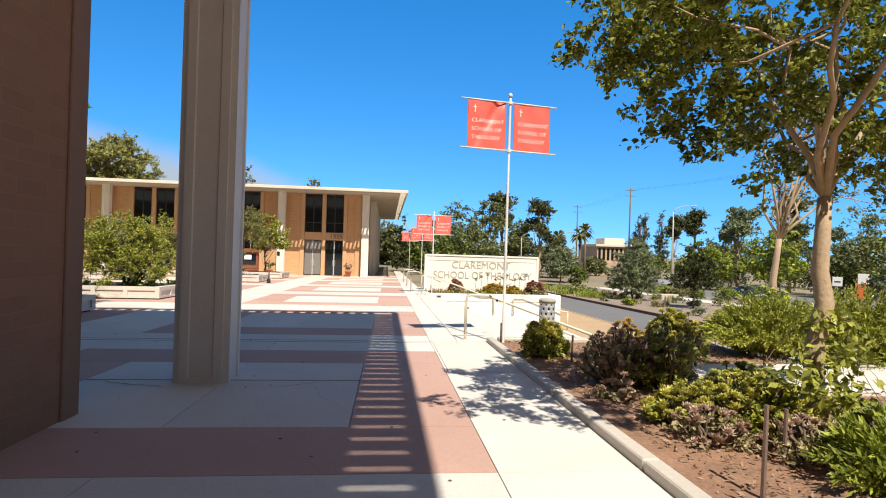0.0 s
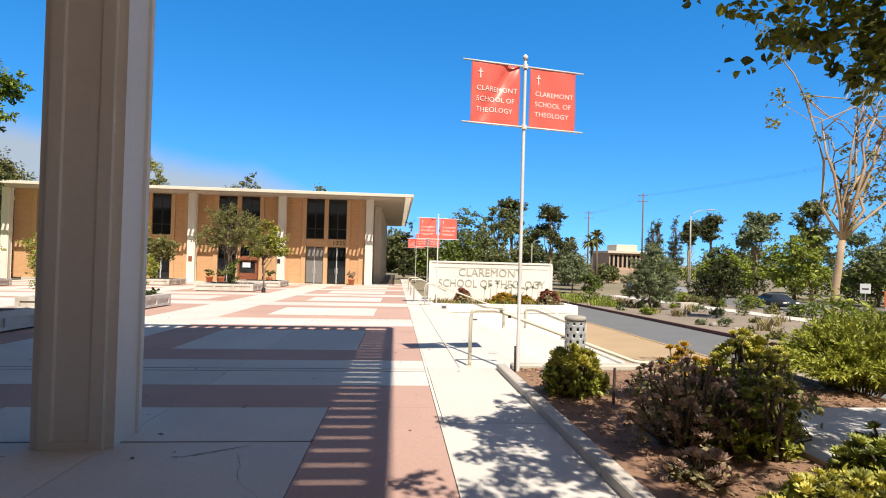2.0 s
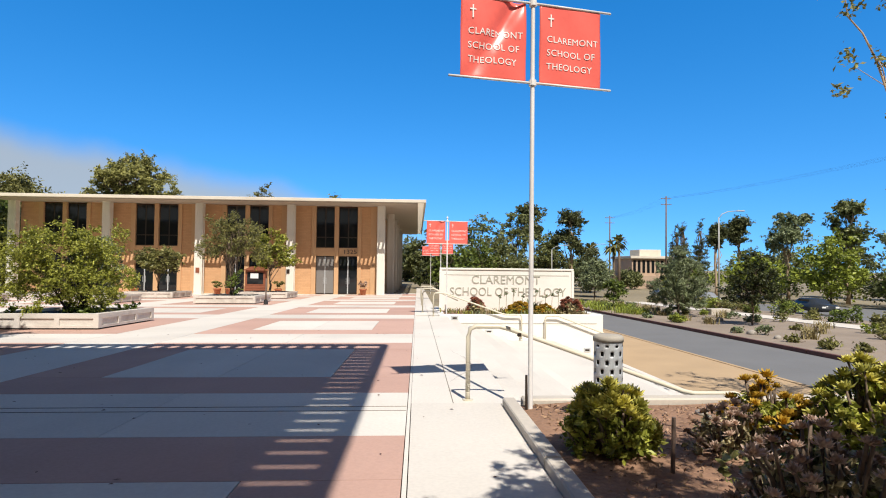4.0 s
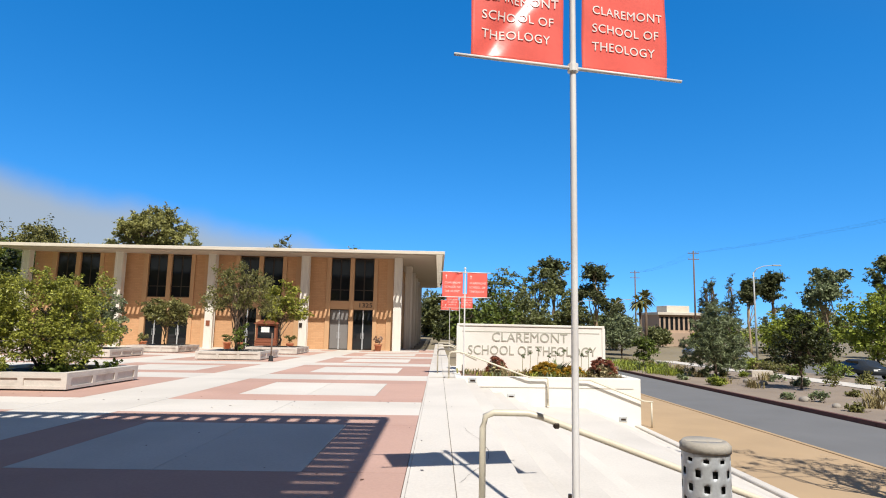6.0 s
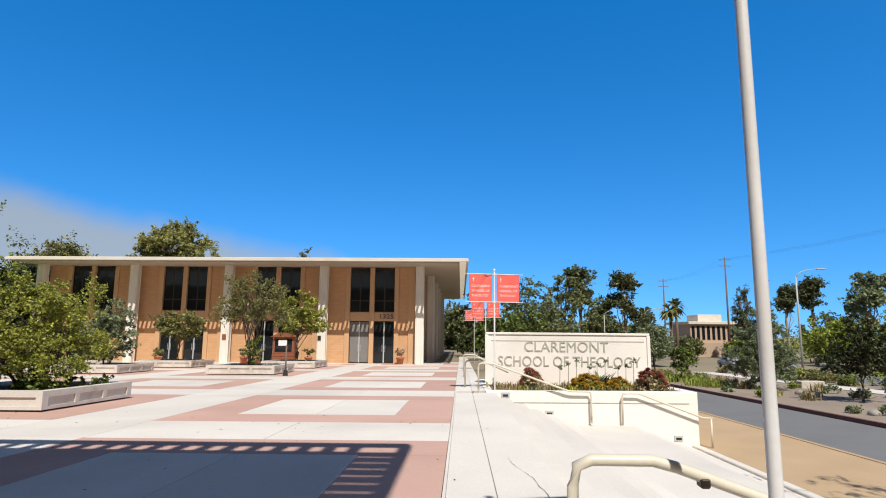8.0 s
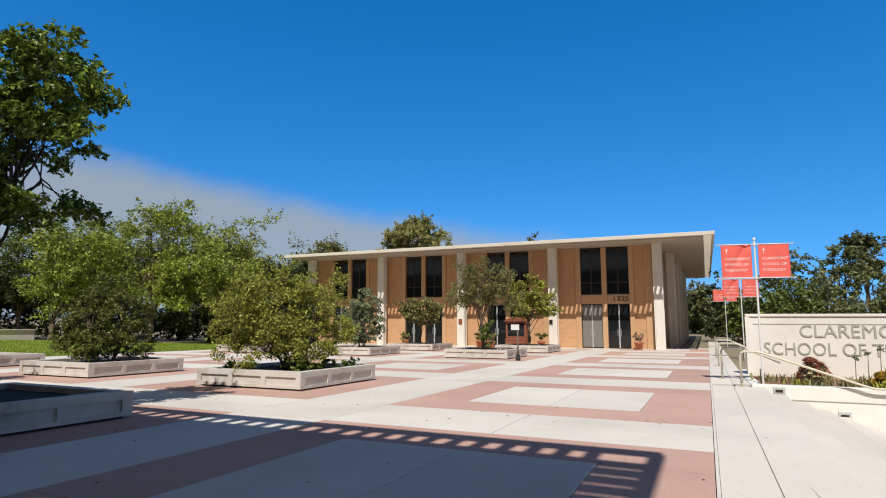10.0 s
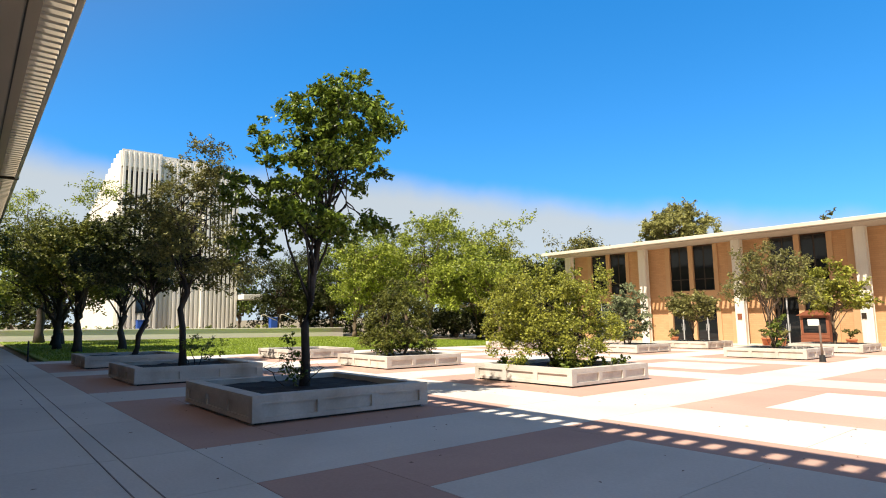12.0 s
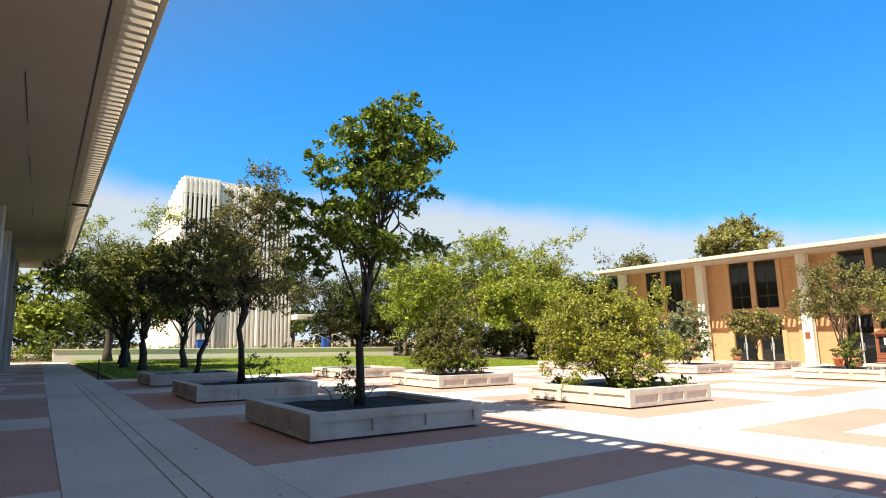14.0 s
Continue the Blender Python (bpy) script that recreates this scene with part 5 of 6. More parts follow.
blades((5.55, 27.0, zb), 40, 0.55, 0.2, L_GREYGREEN, "spiky grey green agave before the sign", "agave", 240, 0.05)
for i in range(9):
    st = thing("flower_stalk", "dry round seed head on a thin stalk", "flower stalk", "seed heads before the sign", at=(4.3 + 0.32 * i, 27.6 + 0.2 * (i % 3), zb))
    part("stalk", tube([[((0, 0, 0), 0.012), ((0.02, 0, 0.62 + 0.1 * (i % 3)), 0.008)]], 5), L_OLIVE, st)
    part("seed_head", leaf_cloud([(0.02, 0, 0.66 + 0.1 * (i % 3))], [0.09], 120, 0.025, np.random.default_rng(i)), L_GREYGREEN, st)

# ---- street side: shrubs, trees, lamps, poles ----
def sz(x, y):
    return lie(x, y) + STREET


rng = np.random.default_rng(91)
for i in range(90):
    x, y = 17.8 + 8.7 * rng.uniform(0, 1) ** 1.1, rng.uniform(8, 70)
    k = i % 4
    if k == 0:
        blades((x, y, sz(x, y)), 60, rng.uniform(0.35, 0.65), 0.6, L_DRY, "tuft of dry ornamental grass on the verge", "grass tuft", 300 + i, 0.03)
    else:
        r = rng.uniform(0.22, 0.55)
        tree("verge_shrub", (x, y, sz(x, y)), [(0, 0, r * 0.6, r, r, r * 0.6)], r * 1.3, 0.015, [L_GREYGREEN, L_BRIGHT, L_OLIVE][k - 1], "low rounded shrub on the earth verge", "shrub", 400 + i, leaf=0.075, count=420, clumps=18, rad=(0.1, 0.22), stems=2, limbs=4, fork=0.25)
for i in range(40):
    x, y = rng.uniform(29.6, 33.4), rng.uniform(8, 75)
    r = rng.uniform(0.5, 1.1)
    tree("verge_shrub", (x, y, sz(x, y)), [(0, 0, r * 0.6, r, r, r * 0.6)], r * 1.3, 0.015, [L_MID, L_BRIGHT, L_OLIVE, L_DRY][i % 4], "shrub in the strip beside the main street", "shrub", 460 + i, leaf=0.1, count=450, clumps=18, rad=(0.2, 0.4), stems=3, limbs=6, fork=0.25)
# young trees on the verge
tree("conifer", (21.8, 48.9, sz(21.8, 48.9)), [(0, 0, 1.3, 2.1, 2.1, 0.8), (0, 0, 2.4, 2.3, 2.3, 0.9), (0, 0, 3.6, 1.8, 1.8, 0.9), (0.1, 0, 4.6, 1.2, 1.2, 0.7), (0.2, 0, 5.3, 0.6, 0.6, 0.5)], 6.0, 0.1, L_GREYGREEN, "young grey green pine on the verge", "tree", 71, leaf=0.15, count=15000, clumps=150, rad=(0.28, 0.55), fork=0.6, limbs=30, aspect=0.2)
tree("verge_tree", (22.5, 40.0, sz(22.5, 40)), [(0, 0, 2.1, 2.1, 2.1, 0.7), (0, 0, 3.1, 1.7, 1.7, 0.8), (0.2, 0, 4.1, 0.9, 0.9, 0.6)], 4.9, 0.07, L_DARK, "small dark leaved tree on the verge", "tree", 72, leaf=0.085, count=8000, clumps=120, rad=(0.2, 0.42), fork=0.3, limbs=24)
tree("verge_tree", (24.8, 80.0, sz(24.8, 75)), [(0, 0, 2.6, 2.0, 2.0, 1.4), (0.2, 0, 4.4, 1.3, 1.3, 0.9)], 5.8, 0.08, L_GREYGREEN, "grey green young tree further along the verge", "tree", 75, leaf=0.13, count=5000, clumps=80, rad=(0.3, 0.5), fork=0.3, limbs=18)
tree("verge_tree", (24.5, 25.5, sz(24, 25)), [(0, 0, 2.4, 1.1, 1.1, 1.2)], 3.9, 0.06, L_GREYGREEN, "thin young grey green tree on the verge", "tree", 73, leaf=0.09, count=2500, clumps=50, rad=(0.2, 0.4), fork=0.4, limbs=18)
tree("verge_tree", (19.0, 56.0, sz(19, 56)), [(0, 0, 1.8, 1.0, 1.0, 1.1)], 3.0, 0.05, L_MID, "small green tree on the verge", "tree", 74, leaf=0.1, count=2000, clumps=40, rad=(0.2, 0.4), fork=0.4, limbs=12)
FAR = [  # x, y, height, half width, crown base, leaves: trees along and beyond the main street
    (11.0, 95, 13.0, 5.4, 0.05, L_MID), (17.2, 98, 15.2, 5.8, 0.05, L_MID), (20.5, 102, 15.4, 3.2, 0.5, L_DARK), (27.0, 100, 14.6, 4.0, 0.35, L_DARK), (23.5, 101, 10.5, 3.4, 0.1, L_MID), (8, 98, 7.0, 3.6, 0.1, L_MID), (31.5, 104, 8.6, 2.8, 0.1, L_DARK), (28, 90, 6.0, 3.0, 0.1, L_GREYGREEN), (14, 90, 8, 4.5, 0.1, L_MID),
    (49.6, 95, 11.6, 2.0, 0.6, L_DARK), (54, 96, 13.2, 2.6, 0.58, L_DARK), (57, 88, 14.4, 4.6, 0.42, L_GREYGREEN), (47, 80, 7.2, 4.6, 0.1, L_BRIGHT), (52.5, 73, 9.3, 5.4, 0.12, L_BRIGHT), (57, 76, 14.0, 2.6, 0.5, L_MID), (56, 64, 8, 5, 0.1, L_MID), (70, 92, 11, 4.0, 0.2, L_MID), (74, 84, 14, 5, 0.3, L_GREYGREEN), (67, 104, 9, 6, 0.15, L_MID), (74, 125, 10, 6, 0.2, L_DARK), (40, 140, 8, 5, 0.15, L_MID), (30, 130, 9, 6, 0.15, L_DARK),
    (56, 46, 8, 5, 0.15, L_DARK), (54, 34, 8, 5, 0.15, L_MID), (55, 20, 8, 5, 0.15, L_DARK), (66, 70, 8, 5, 0.15, L_BRIGHT), (78, 70, 15, 5, 0.3, L_MID), (62, 54, 9, 5, 0.15, L_MID), (72, 54, 11, 5, 0.2, L_DARK), (64, 42, 9, 5, 0.15, L_BRIGHT), (62, 30, 8, 4.5, 0.15, L_DARK), (70, 22, 10, 5, 0.2, L_MID), (46, 122, 3.6, 3.0, 0.05, L_MID), (53, 118, 3.2, 3.0, 0.05, L_BRIGHT), (5, 96, 8, 4, 0.15, L_DARK), (0.8, 106, 10, 3, 0.2, L_MID), (-1.5, 112, 9, 3.5, 0.2, L_DARK)]
for i, (x, y, h, w, lift, lf) in enumerate(FAR):
    rg = np.random.default_rng(600 + i)
    # far crowns swap to the leaf colours with haze in them
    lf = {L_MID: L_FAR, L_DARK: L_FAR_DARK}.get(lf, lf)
    bl = []
    for q in range(13):
        u = rg.uniform(lift + 0.1, 0.93)
        near_top = 1.0 - 0.5 * max(0.0, (u - 0.6) / 0.4)
        a = rg.uniform(0, 6.28)
        d = w * near_top * rg.uniform(0.1, 0.75)
        bl.append((d * math.cos(a), d * math.sin(a), h * u, w * rg.uniform(0.2, 0.4), w * rg.uniform(0.2, 0.4), h * rg.uniform(0.03, 0.07)))
    if lift < 0.3:
        bl.append((0, 0, h * 0.5, w * 0.8, w * 0.8, h * 0.36))
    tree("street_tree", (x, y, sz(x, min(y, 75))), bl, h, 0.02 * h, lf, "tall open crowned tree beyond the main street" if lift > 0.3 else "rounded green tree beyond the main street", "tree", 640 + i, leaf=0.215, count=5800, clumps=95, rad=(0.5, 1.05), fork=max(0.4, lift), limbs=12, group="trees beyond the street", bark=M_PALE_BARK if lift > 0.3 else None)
for i, (x, y, h) in enumerate(((53.6, 118, 14.6), (55.4, 119, 15.2), (58.6, 118, 14.9))):
    bl = [(0.25 * math.sin(3 * q + i), 0, h * (0.2 + 0.076 * q), 2.1 - 0.17 * q, 2.1 - 0.17 * q, 0.5) for q in range(11)]
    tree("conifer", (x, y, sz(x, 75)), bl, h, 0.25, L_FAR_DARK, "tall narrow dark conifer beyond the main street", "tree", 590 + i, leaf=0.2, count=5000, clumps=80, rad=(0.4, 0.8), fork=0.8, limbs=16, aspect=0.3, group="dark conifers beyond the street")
for i, (x, y, h) in enumerate(((38.5, 112, 8.5), (41, 116, 9.5), (36, 118, 8.0))):
    ob = thing("palm_tree", "palm tree with a round crown of fronds", "palm tree", "palms beyond the street", at=(x, y, sz(x, 75)))
    part("trunk", tube([[((0, 0, -0.3), 0.32), ((0.1, 0, h * 0.5), 0.26), ((0, 0, h), 0.24)]], 8), M_BARK, ob, smooth=True)
    rg = np.random.default_rng(700 + i)
    vs, fs = [], []
    for k in range(46):
        a, e = rg.uniform(0, 6.28), rg.uniform(-0.7, 1.3)
        d = Vector((math.cos(a) * math.cos(e), math.sin(a) * math.cos(e), math.sin(e)))
        s = Vector((-math.sin(a), math.cos(a), 0))
        o = len(vs)
        b = Vector((0, 0, h))
        vs += [tuple(b), tuple(b + d * 1.3 + s * 0.35), tuple(b + d * 2.3 + Vector((0, 0, -0.7))), tuple(b + d * 1.3 - s * 0.35)]
        fs.append((o, o + 1, o + 2, o + 3))
    part("fronds", (vs, [], fs), L_OLIVE, ob)


def street_lamp(x, y, h, toward):
    ob = thing("street_lamp", "grey steel street lamp with a curved arm", "street lamp", "street lamps", at=(x, y, sz(x, min(y, 75))))
    part("pole", tube([[((0, 0, -0.2), 0.11), ((0, 0, h * 0.6), 0.085), ((0, 0, h), 0.06)]], 10), M_GREY_METAL, ob, smooth=True)
    part("arm", tube([[((0, 0, h - 0.1), 0.05), ((toward * 0.35, 0, h + 0.35), 0.045), ((toward * 1.0, 0, h + 0.62), 0.04), ((toward * 2.0, 0, h + 0.72), 0.04)]], 8), M_GREY_METAL, ob, smooth=True)
    part("lamp_head", box(*sorted((toward * 1.9, toward * 2.75)), -0.14, 0.14, h + 0.66, h + 0.78, 0.03), M_GREY_METAL, ob)


street_lamp(32.2, 62.0, 9.4, 1)
street_lamp(21.8, 92.0, 7.0, 1)
street_lamp(33.5, 110.0, 8.0, 1)


def utility_pole(x, y, h):
    ob = thing("utility_pole", "tall weathered timber utility pole with a crossarm", "utility pole", "utility poles", at=(x, y, sz(x, 75)))
    part("pole", tube([[((0, 0, -0.3), 0.2), ((0, 0, h), 0.13)]], 9), M_TIMBER_POLE, ob, smooth=True)
    for k, z in enumerate((h - 0.5, h - 1.7)):
        arm = part("crossarm", box(-1.1, 1.1, -0.06, 0.06, z - 0.06, z + 0.06, 0.01), M_TIMBER_POLE, ob)
        for q in (-1.0, -0.4, 0.4, 1.0):
            part("insulator", tube([[((q, 0, z + 0.06), 0.05), ((q, 0, z + 0.2), 0.035)]], 7), M_GREY_METAL, arm)
    return ob


UP = [(51.5, 118.0, 19.0), (58.0, 52.0, 18.5), (46.0, 136.0, 16.5)]
for u in UP:
    utility_pole(*u)
W = thing("overhead_wires", "thin black overhead wires between the poles", "wires")
for q in (-1.0, -0.4, 0.4, 1.0):
    for (xa, ya, ha), (xb, yb, hb) in (((UP[0]), (UP[1])), ((UP[2]), (UP[0])), ((UP[1]), (52.0, -20.0, 18.5))):
        a, b = Vector((xa + q, ya, sz(xa, 75) + ha - 0.4)), Vector((xb + q, yb, sz(xb, 75) + hb - 0.4))
        part("wire", tube([[(a.lerp(b, t / 12) + Vector((0, 0, -3.0 * (t / 12) * (1 - t / 12))), 0.006) for t in range(13)]], 4), M_WIRE, W)

# far tan building with a flat roof and a small tower
TB = thing("far_building", "distant tan flat roofed building with a small tower", "building", at=(54, 134, sz(20, 75)))
part("wall", box(-7, 7, -6, 8, -1, 2.6), M_TAN_WALL, TB)
part("upper_wall", box(-5, 7, -4, 8, 2.603, 6.4), M_TAN_WALL, TB)
part("roof", box(-5.5, 7.5, -4.6, 8.6, 6.403, 7.0, 0.05), M_FASCIA, TB)
part("tower", box(-2.5, 2.5, -2, 4, 7.003, 8.5, 0.05), M_FASCIA, TB)
for i in range(11):
    w = part("window", box(-4.7 + 1.05 * i, -4.1 + 1.05 * i, -4.05, -3.95, 3.2, 6.0), M_BRONZE, TB)
    part("pane", box(-4.65 + 1.05 * i, -4.15 + 1.05 * i, -4.08, -4.06, 3.3, 5.9), M_GLASS, w)


def car(x, y, rz, paint, label):
    """A parked car with body, cabin, windows, lamps and wheels."""
    ob = thing("car", label, "car", "parked cars", at=(x, y, sz(x, min(y, 75)) - 0.1), rz=rz)
    bm = bmesh.new()
    prof = [(-2.2, 0.35), (-2.25, 0.75), (-2.0, 0.95), (-1.2, 1.02), (-0.75, 1.42), (0.7, 1.46), (1.5, 1.05), (2.15, 0.95), (2.25, 0.6), (2.2, 0.35)]
    a = [bm.verts.new((px, -0.85 + (0.14 if pz > 1.1 else 0), pz)) for px, pz in prof]
    b = [bm.verts.new((px, 0.85 - (0.14 if pz > 1.1 else 0), pz)) for px, pz in prof]
    bm.faces.new(a[::-1])
    bm.faces.new(b)
    for i in range(len(prof)):
        j = (i + 1) % len(prof)
        bm.faces.new((a[i], a[j], b[j], b[i]))
    bmesh.ops.recalc_face_normals(bm, faces=list(bm.faces))
    bmesh.ops.bevel(bm, geom=list(bm.edges), offset=0.05, segments=2, affect="EDGES")
    part("body", bm, paint, ob, smooth=True)
    for s in (-1, 1):
        part("window", box(-0.65, 0.75, s * 0.79 - 0.02, s * 0.79 + 0.02, 1.08, 1.36, 0.01), M_GLASS, ob)
        part("headlight", box(-2.27, -2.2, s * 0.6 - 0.17, s * 0.6 + 0.17, 0.68, 0.82, 0.01), M_PAPER, ob)
        for wx in (-1.4, 1.4):
            w = part("wheel", tube([[((wx, s * 0.7, 0.32), 0.32), ((wx, s * 0.9, 0.32), 0.32)]], 18), M_TYRE, ob)
            part("rim", tube([[((wx, s * 0.88, 0.32), 0.19), ((wx, s * 0.915, 0.32), 0.17)]], 14), M_GALV, w)
    return ob


car(36.5, 54, 90, M_CAR_DARK, "dark car parked on the main street")
car(37.0, 74, 90, M_CAR_SILVER, "silver car on the main street")
car(36.8, 86, 90, M_CAR_SILVER, "silver car further along the main street")
BRD = thing("notice_board", "orange board with a white top standing across the street", "board", at=(50.7, 56.0, sz(50, 56)), rz=-40)
part("board", box(-0.9, 0.9, -0.05, 0.05, 0.2, 1.8, 0.01), M_ORANGE, BRD)
part("top_panel", box(-0.7, 0.3, -0.06, 0.06, 1.803, 2.9, 0.02), M_PAPER, BRD, "white top panel")
part("leg", box(-0.85, -0.75, -0.04, 0.04, -0.3, 0.2), M_GREY_METAL, BRD)
part("leg", box(0.75, 0.85, -0.04, 0.04, -0.3, 0.2), M_GREY_METAL, BRD)
RS = thing("road_sign", "small white square road sign on a steel post", "road sign", at=(48.3, 57.0, sz(48.3, 57)), rz=-40)
part("post", tube([[((0, 0, -0.3), 0.04), ((0, 0, 2.6), 0.04)]], 8), M_GREY_METAL, RS)
part("panel", box(-0.45, 0.45, -0.06, -0.041, 1.5, 2.5, 0.01), M_PAPER, RS)
part("bar", box(-0.28, 0.28, -0.066, -0.0605, 1.9, 2.05), M_BRONZE, RS)
CB = thing("concrete_block", "low tan concrete block beside the pale footpath", "block", at=(25.9, 50.5, sz(25.9, 50.5)), rz=8)
part("block", box(-0.9, 0.9, -0.4, 0.4, -0.1, 0.5, 0.03), M_CONCRETE, CB)
rng = np.random.default_rng(17)
for i in range(9):
    x, y = rng.uniform(18.5, 26), rng.uniform(26, 56)
    bl = thing("boulder", "small grey boulder on the earth verge", "boulder", "boulders on the verge", at=(x, y, sz(x, y) + 0.08))
    bm = bmesh.new()
    bmesh.ops.create_icosphere(bm, subdivisions=2, radius=rng.uniform(0.16, 0.34))
    for v in bm.verts:
        v.co *= 1 + 0.3 * noise.noise(v.co * 3 + Vector((i, 2, 0)))
        v.co.z *= 0.75
    part("stone_body", bm, M_ROCK, bl, smooth=True)
for i in range(22):
    x, y = 17.5 + rng.uniform(0, 1) * 4.0, rng.uniform(50, 68)
    blades((x, y, sz(x, y)), 70, rng.uniform(0.45, 0.75), 1.1, L_BRIGHT, "clump of tall fresh green grass on the verge", "grass tuft", 1300 + i, 0.03)

# ---- by the far building ----
KI = thing("notice_kiosk", "red brown wooden kiosk with a notice in a glass case", "kiosk", at=(-11.4, 48.3, lie(-11.4, 48.3)))
part("base", box(-0.75, 0.75, -0.25, 0.25, 0, 0.75, 0.015), M_WOOD, KI)
for i in range(4):
    part("slat", box(-0.77, 0.77, -0.275, -0.252, 0.06 + 0.17 * i, 0.19 + 0.17 * i, 0.006), M_WOOD, KI)
case = part("case", box(-0.75, 0.75, -0.2, 0.25, 0.752, 1.9, 0.015), M_WOOD, KI)
part("pane", box(-0.6, 0.6, -0.22, -0.203, 0.88, 1.75), M_GLASS, case)
part("notice", box(-0.35, 0.25, -0.23, -0.222, 1.3, 1.7), M_PAPER, case)
bm = box(-0.9, 0.9, -0.4, 0.4, 1.903, 2.2)
for v in bm.verts:
    if v.co.z > 2.1:
        v.co.x *= 0.35
part("roof", bm, M_WOOD, KI)
for i, (x, y) in enumerate(((-14.9, 50.1), (-4.0 + 0.6, 50.0), (-21.2, 49.9), (-10.0, 49.6), (-13.9, 49.9))):
    ob = thing("flower_pot", "terracotta pot with a leafy plant by the wall", "flower pot", "pots along the wall", at=(x, y, lie(x, y)))
    part("pot", tube([[((0, 0, 0), 0.2), ((0, 0, 0.4), 0.27), ((0, 0, 0.41), 0.3), ((0, 0, 0.5), 0.3), ((0, 0, 0.5), 0.25), ((0, 0, 0.44), 0.24)]], 18), M_TERRACOTTA, ob, smooth=True)
    part("plant", leaf_cloud([(0, 0, 0.7), (0.2, 0, 0.9), (-0.2, 0.05, 0.95)], [0.3, 0.22, 0.2], 260, 0.08, np.random.default_rng(i)), L_RED if i == 1 else L_OLIVE, ob)
BP = thing("bollard_post", "dark thin post with a weighted foot on the plaza", "post", at=(-6.85, 33.9, lie(-6.8, 33.9)))
part("post", tube([[((0, 0, 0), 0.04), ((0, 0, 1.35), 0.035)]], 10), M_TIMBER_POLE, BP, smooth=True)
part("foot", tube([[((0, 0, 0), 0.12), ((0, 0, 0.25), 0.09)]], 12), M_WIRE, BP)

# ---- trees behind the far building and round the lawn ----
def big_tree(x, y, h, w, lf, label, seed, base_lift=0.35, count=9000, leaf=0.22, bark=None, z=None, group="", n=9):
    rg = np.random.default_rng(seed)
    bl = [(rg.normal(0, w * 0.38), rg.normal(0, w * 0.38), h * rg.uniform(base_lift + 0.12, 0.88), w * rg.uniform(0.3, 0.55), w * rg.uniform(0.3, 0.55), h * rg.uniform(0.08, 0.15)) for _ in range(n)] + [(0, 0, h * (base_lift + 0.3), w * 0.7, w * 0.7, h * 0.2)]
    return tree("lawn_tree" if not group else group.split()[0].rstrip("s") + "_tree", (x, y, lie(x, y) if z is None else z), bl, h, 0.02 * h + 0.06, lf, label, "tree", seed + 1, leaf=leaf, count=count, clumps=100, rad=(w * 0.12, w * 0.26), bark=bark or M_BARK, fork=base_lift + 0.05, limbs=18)


tree("pine_tree", (-42.3, 92, -1.8), [(0, 0, 15.5, 5.4, 5.0, 2.0), (-3.4, 0, 14.0, 3.2, 3.0, 1.5), (3.6, 0.5, 14.2, 3.2, 3.0, 1.5), (0, 0, 17.8, 3.6, 3.4, 1.3), (0, 0, 12.8, 6.0, 4, 1.4)], 19.3, 0.4, L_PINE, "umbrella shaped pine behind the far building", "tree", 81, leaf=0.2, count=30000, clumps=260, rad=(0.55, 1.0), fork=0.55, limbs=22, aspect=0.42)
big_tree(-63, 95, 19.3, 8.5, L_OLIVE, "broad olive green tree behind the far building", 83, count=9000, leaf=0.25)
big_tree(-55, 98, 14.0, 4.5, L_GREYGREEN, "grey green tree top beyond the roof", 85, count=4000, leaf=0.25)
big_tree(-26.4, 100, 16.3, 2.9, L_OLIVE, "tree top just over the far roof", 86, count=2200, leaf=0.22)
big_tree(-12.5, 100, 16.0, 2.6, L_OLIVE, "sparse tree top just over the far roof", 88, count=2200, leaf=0.22)
LAWN_TREES = [(-38.5, 49, 9.5, 4.6, L_BRIGHT), (-45, 52.5, 12.4, 5.0, L_BRIGHT), (-45, 45.5, 12.0, 4.2, L_BRIGHT), (-50, 42, 12.5, 4.6, L_BRIGHT), (-46, 58, 12.0, 5.0, L_YELLOW), (-55, 50, 12.5, 5, L_BRIGHT), (-62, 47, 12, 5, L_MID), (-41, 57, 9.5, 4.5, L_YELLOW), (-68, 55, 12, 5, L_MID), (-58, 60, 12, 5.5, L_DARK), (-36.5, 54, 7, 3.5, L_DARK), (-74, 42.5, 10.5, 4.5, L_DARK), (-71.5, 49, 11.5, 5, L_DARK), (-64, 53.5, 12, 5, L_MID), (-76, 46.5, 11, 5, L_MID)]
for i, (x, y, h, w, lf) in enumerate(LAWN_TREES):
    big_tree(x, y, h * 1.12, w * 1.06, lf, "leafy green tree behind the lawn", 800 + 2 * i, 0.2, 13000, 0.13, n=12)
# leaf colour carries the light here: darkened in shade, bright on the tall one
DARK_TREES = [(-37.6, 14.2, 8.6, 3.5), (-40.4, 17.0, 8.4, 3.6), (-43.4, 13.9, 9.0, 3.7), (-52, 14.6, 10, 4.2), (-56, 15.4, 11, 4.4), (-62, 14.5, 15.5, 5.4)]
for i, (x, y, h, w) in enumerate(DARK_TREES):
    big_tree(x, y, h, w, L_BRIGHT if h > 14 else L_SHRUB, "tall bright green tree behind the dark ones" if h > 14 else "tree on the lawn, its leaves darkened for shade", 840 + 2 * i, 0.28, 14000, 0.1, M_DARK_BARK_GAP, n=15)
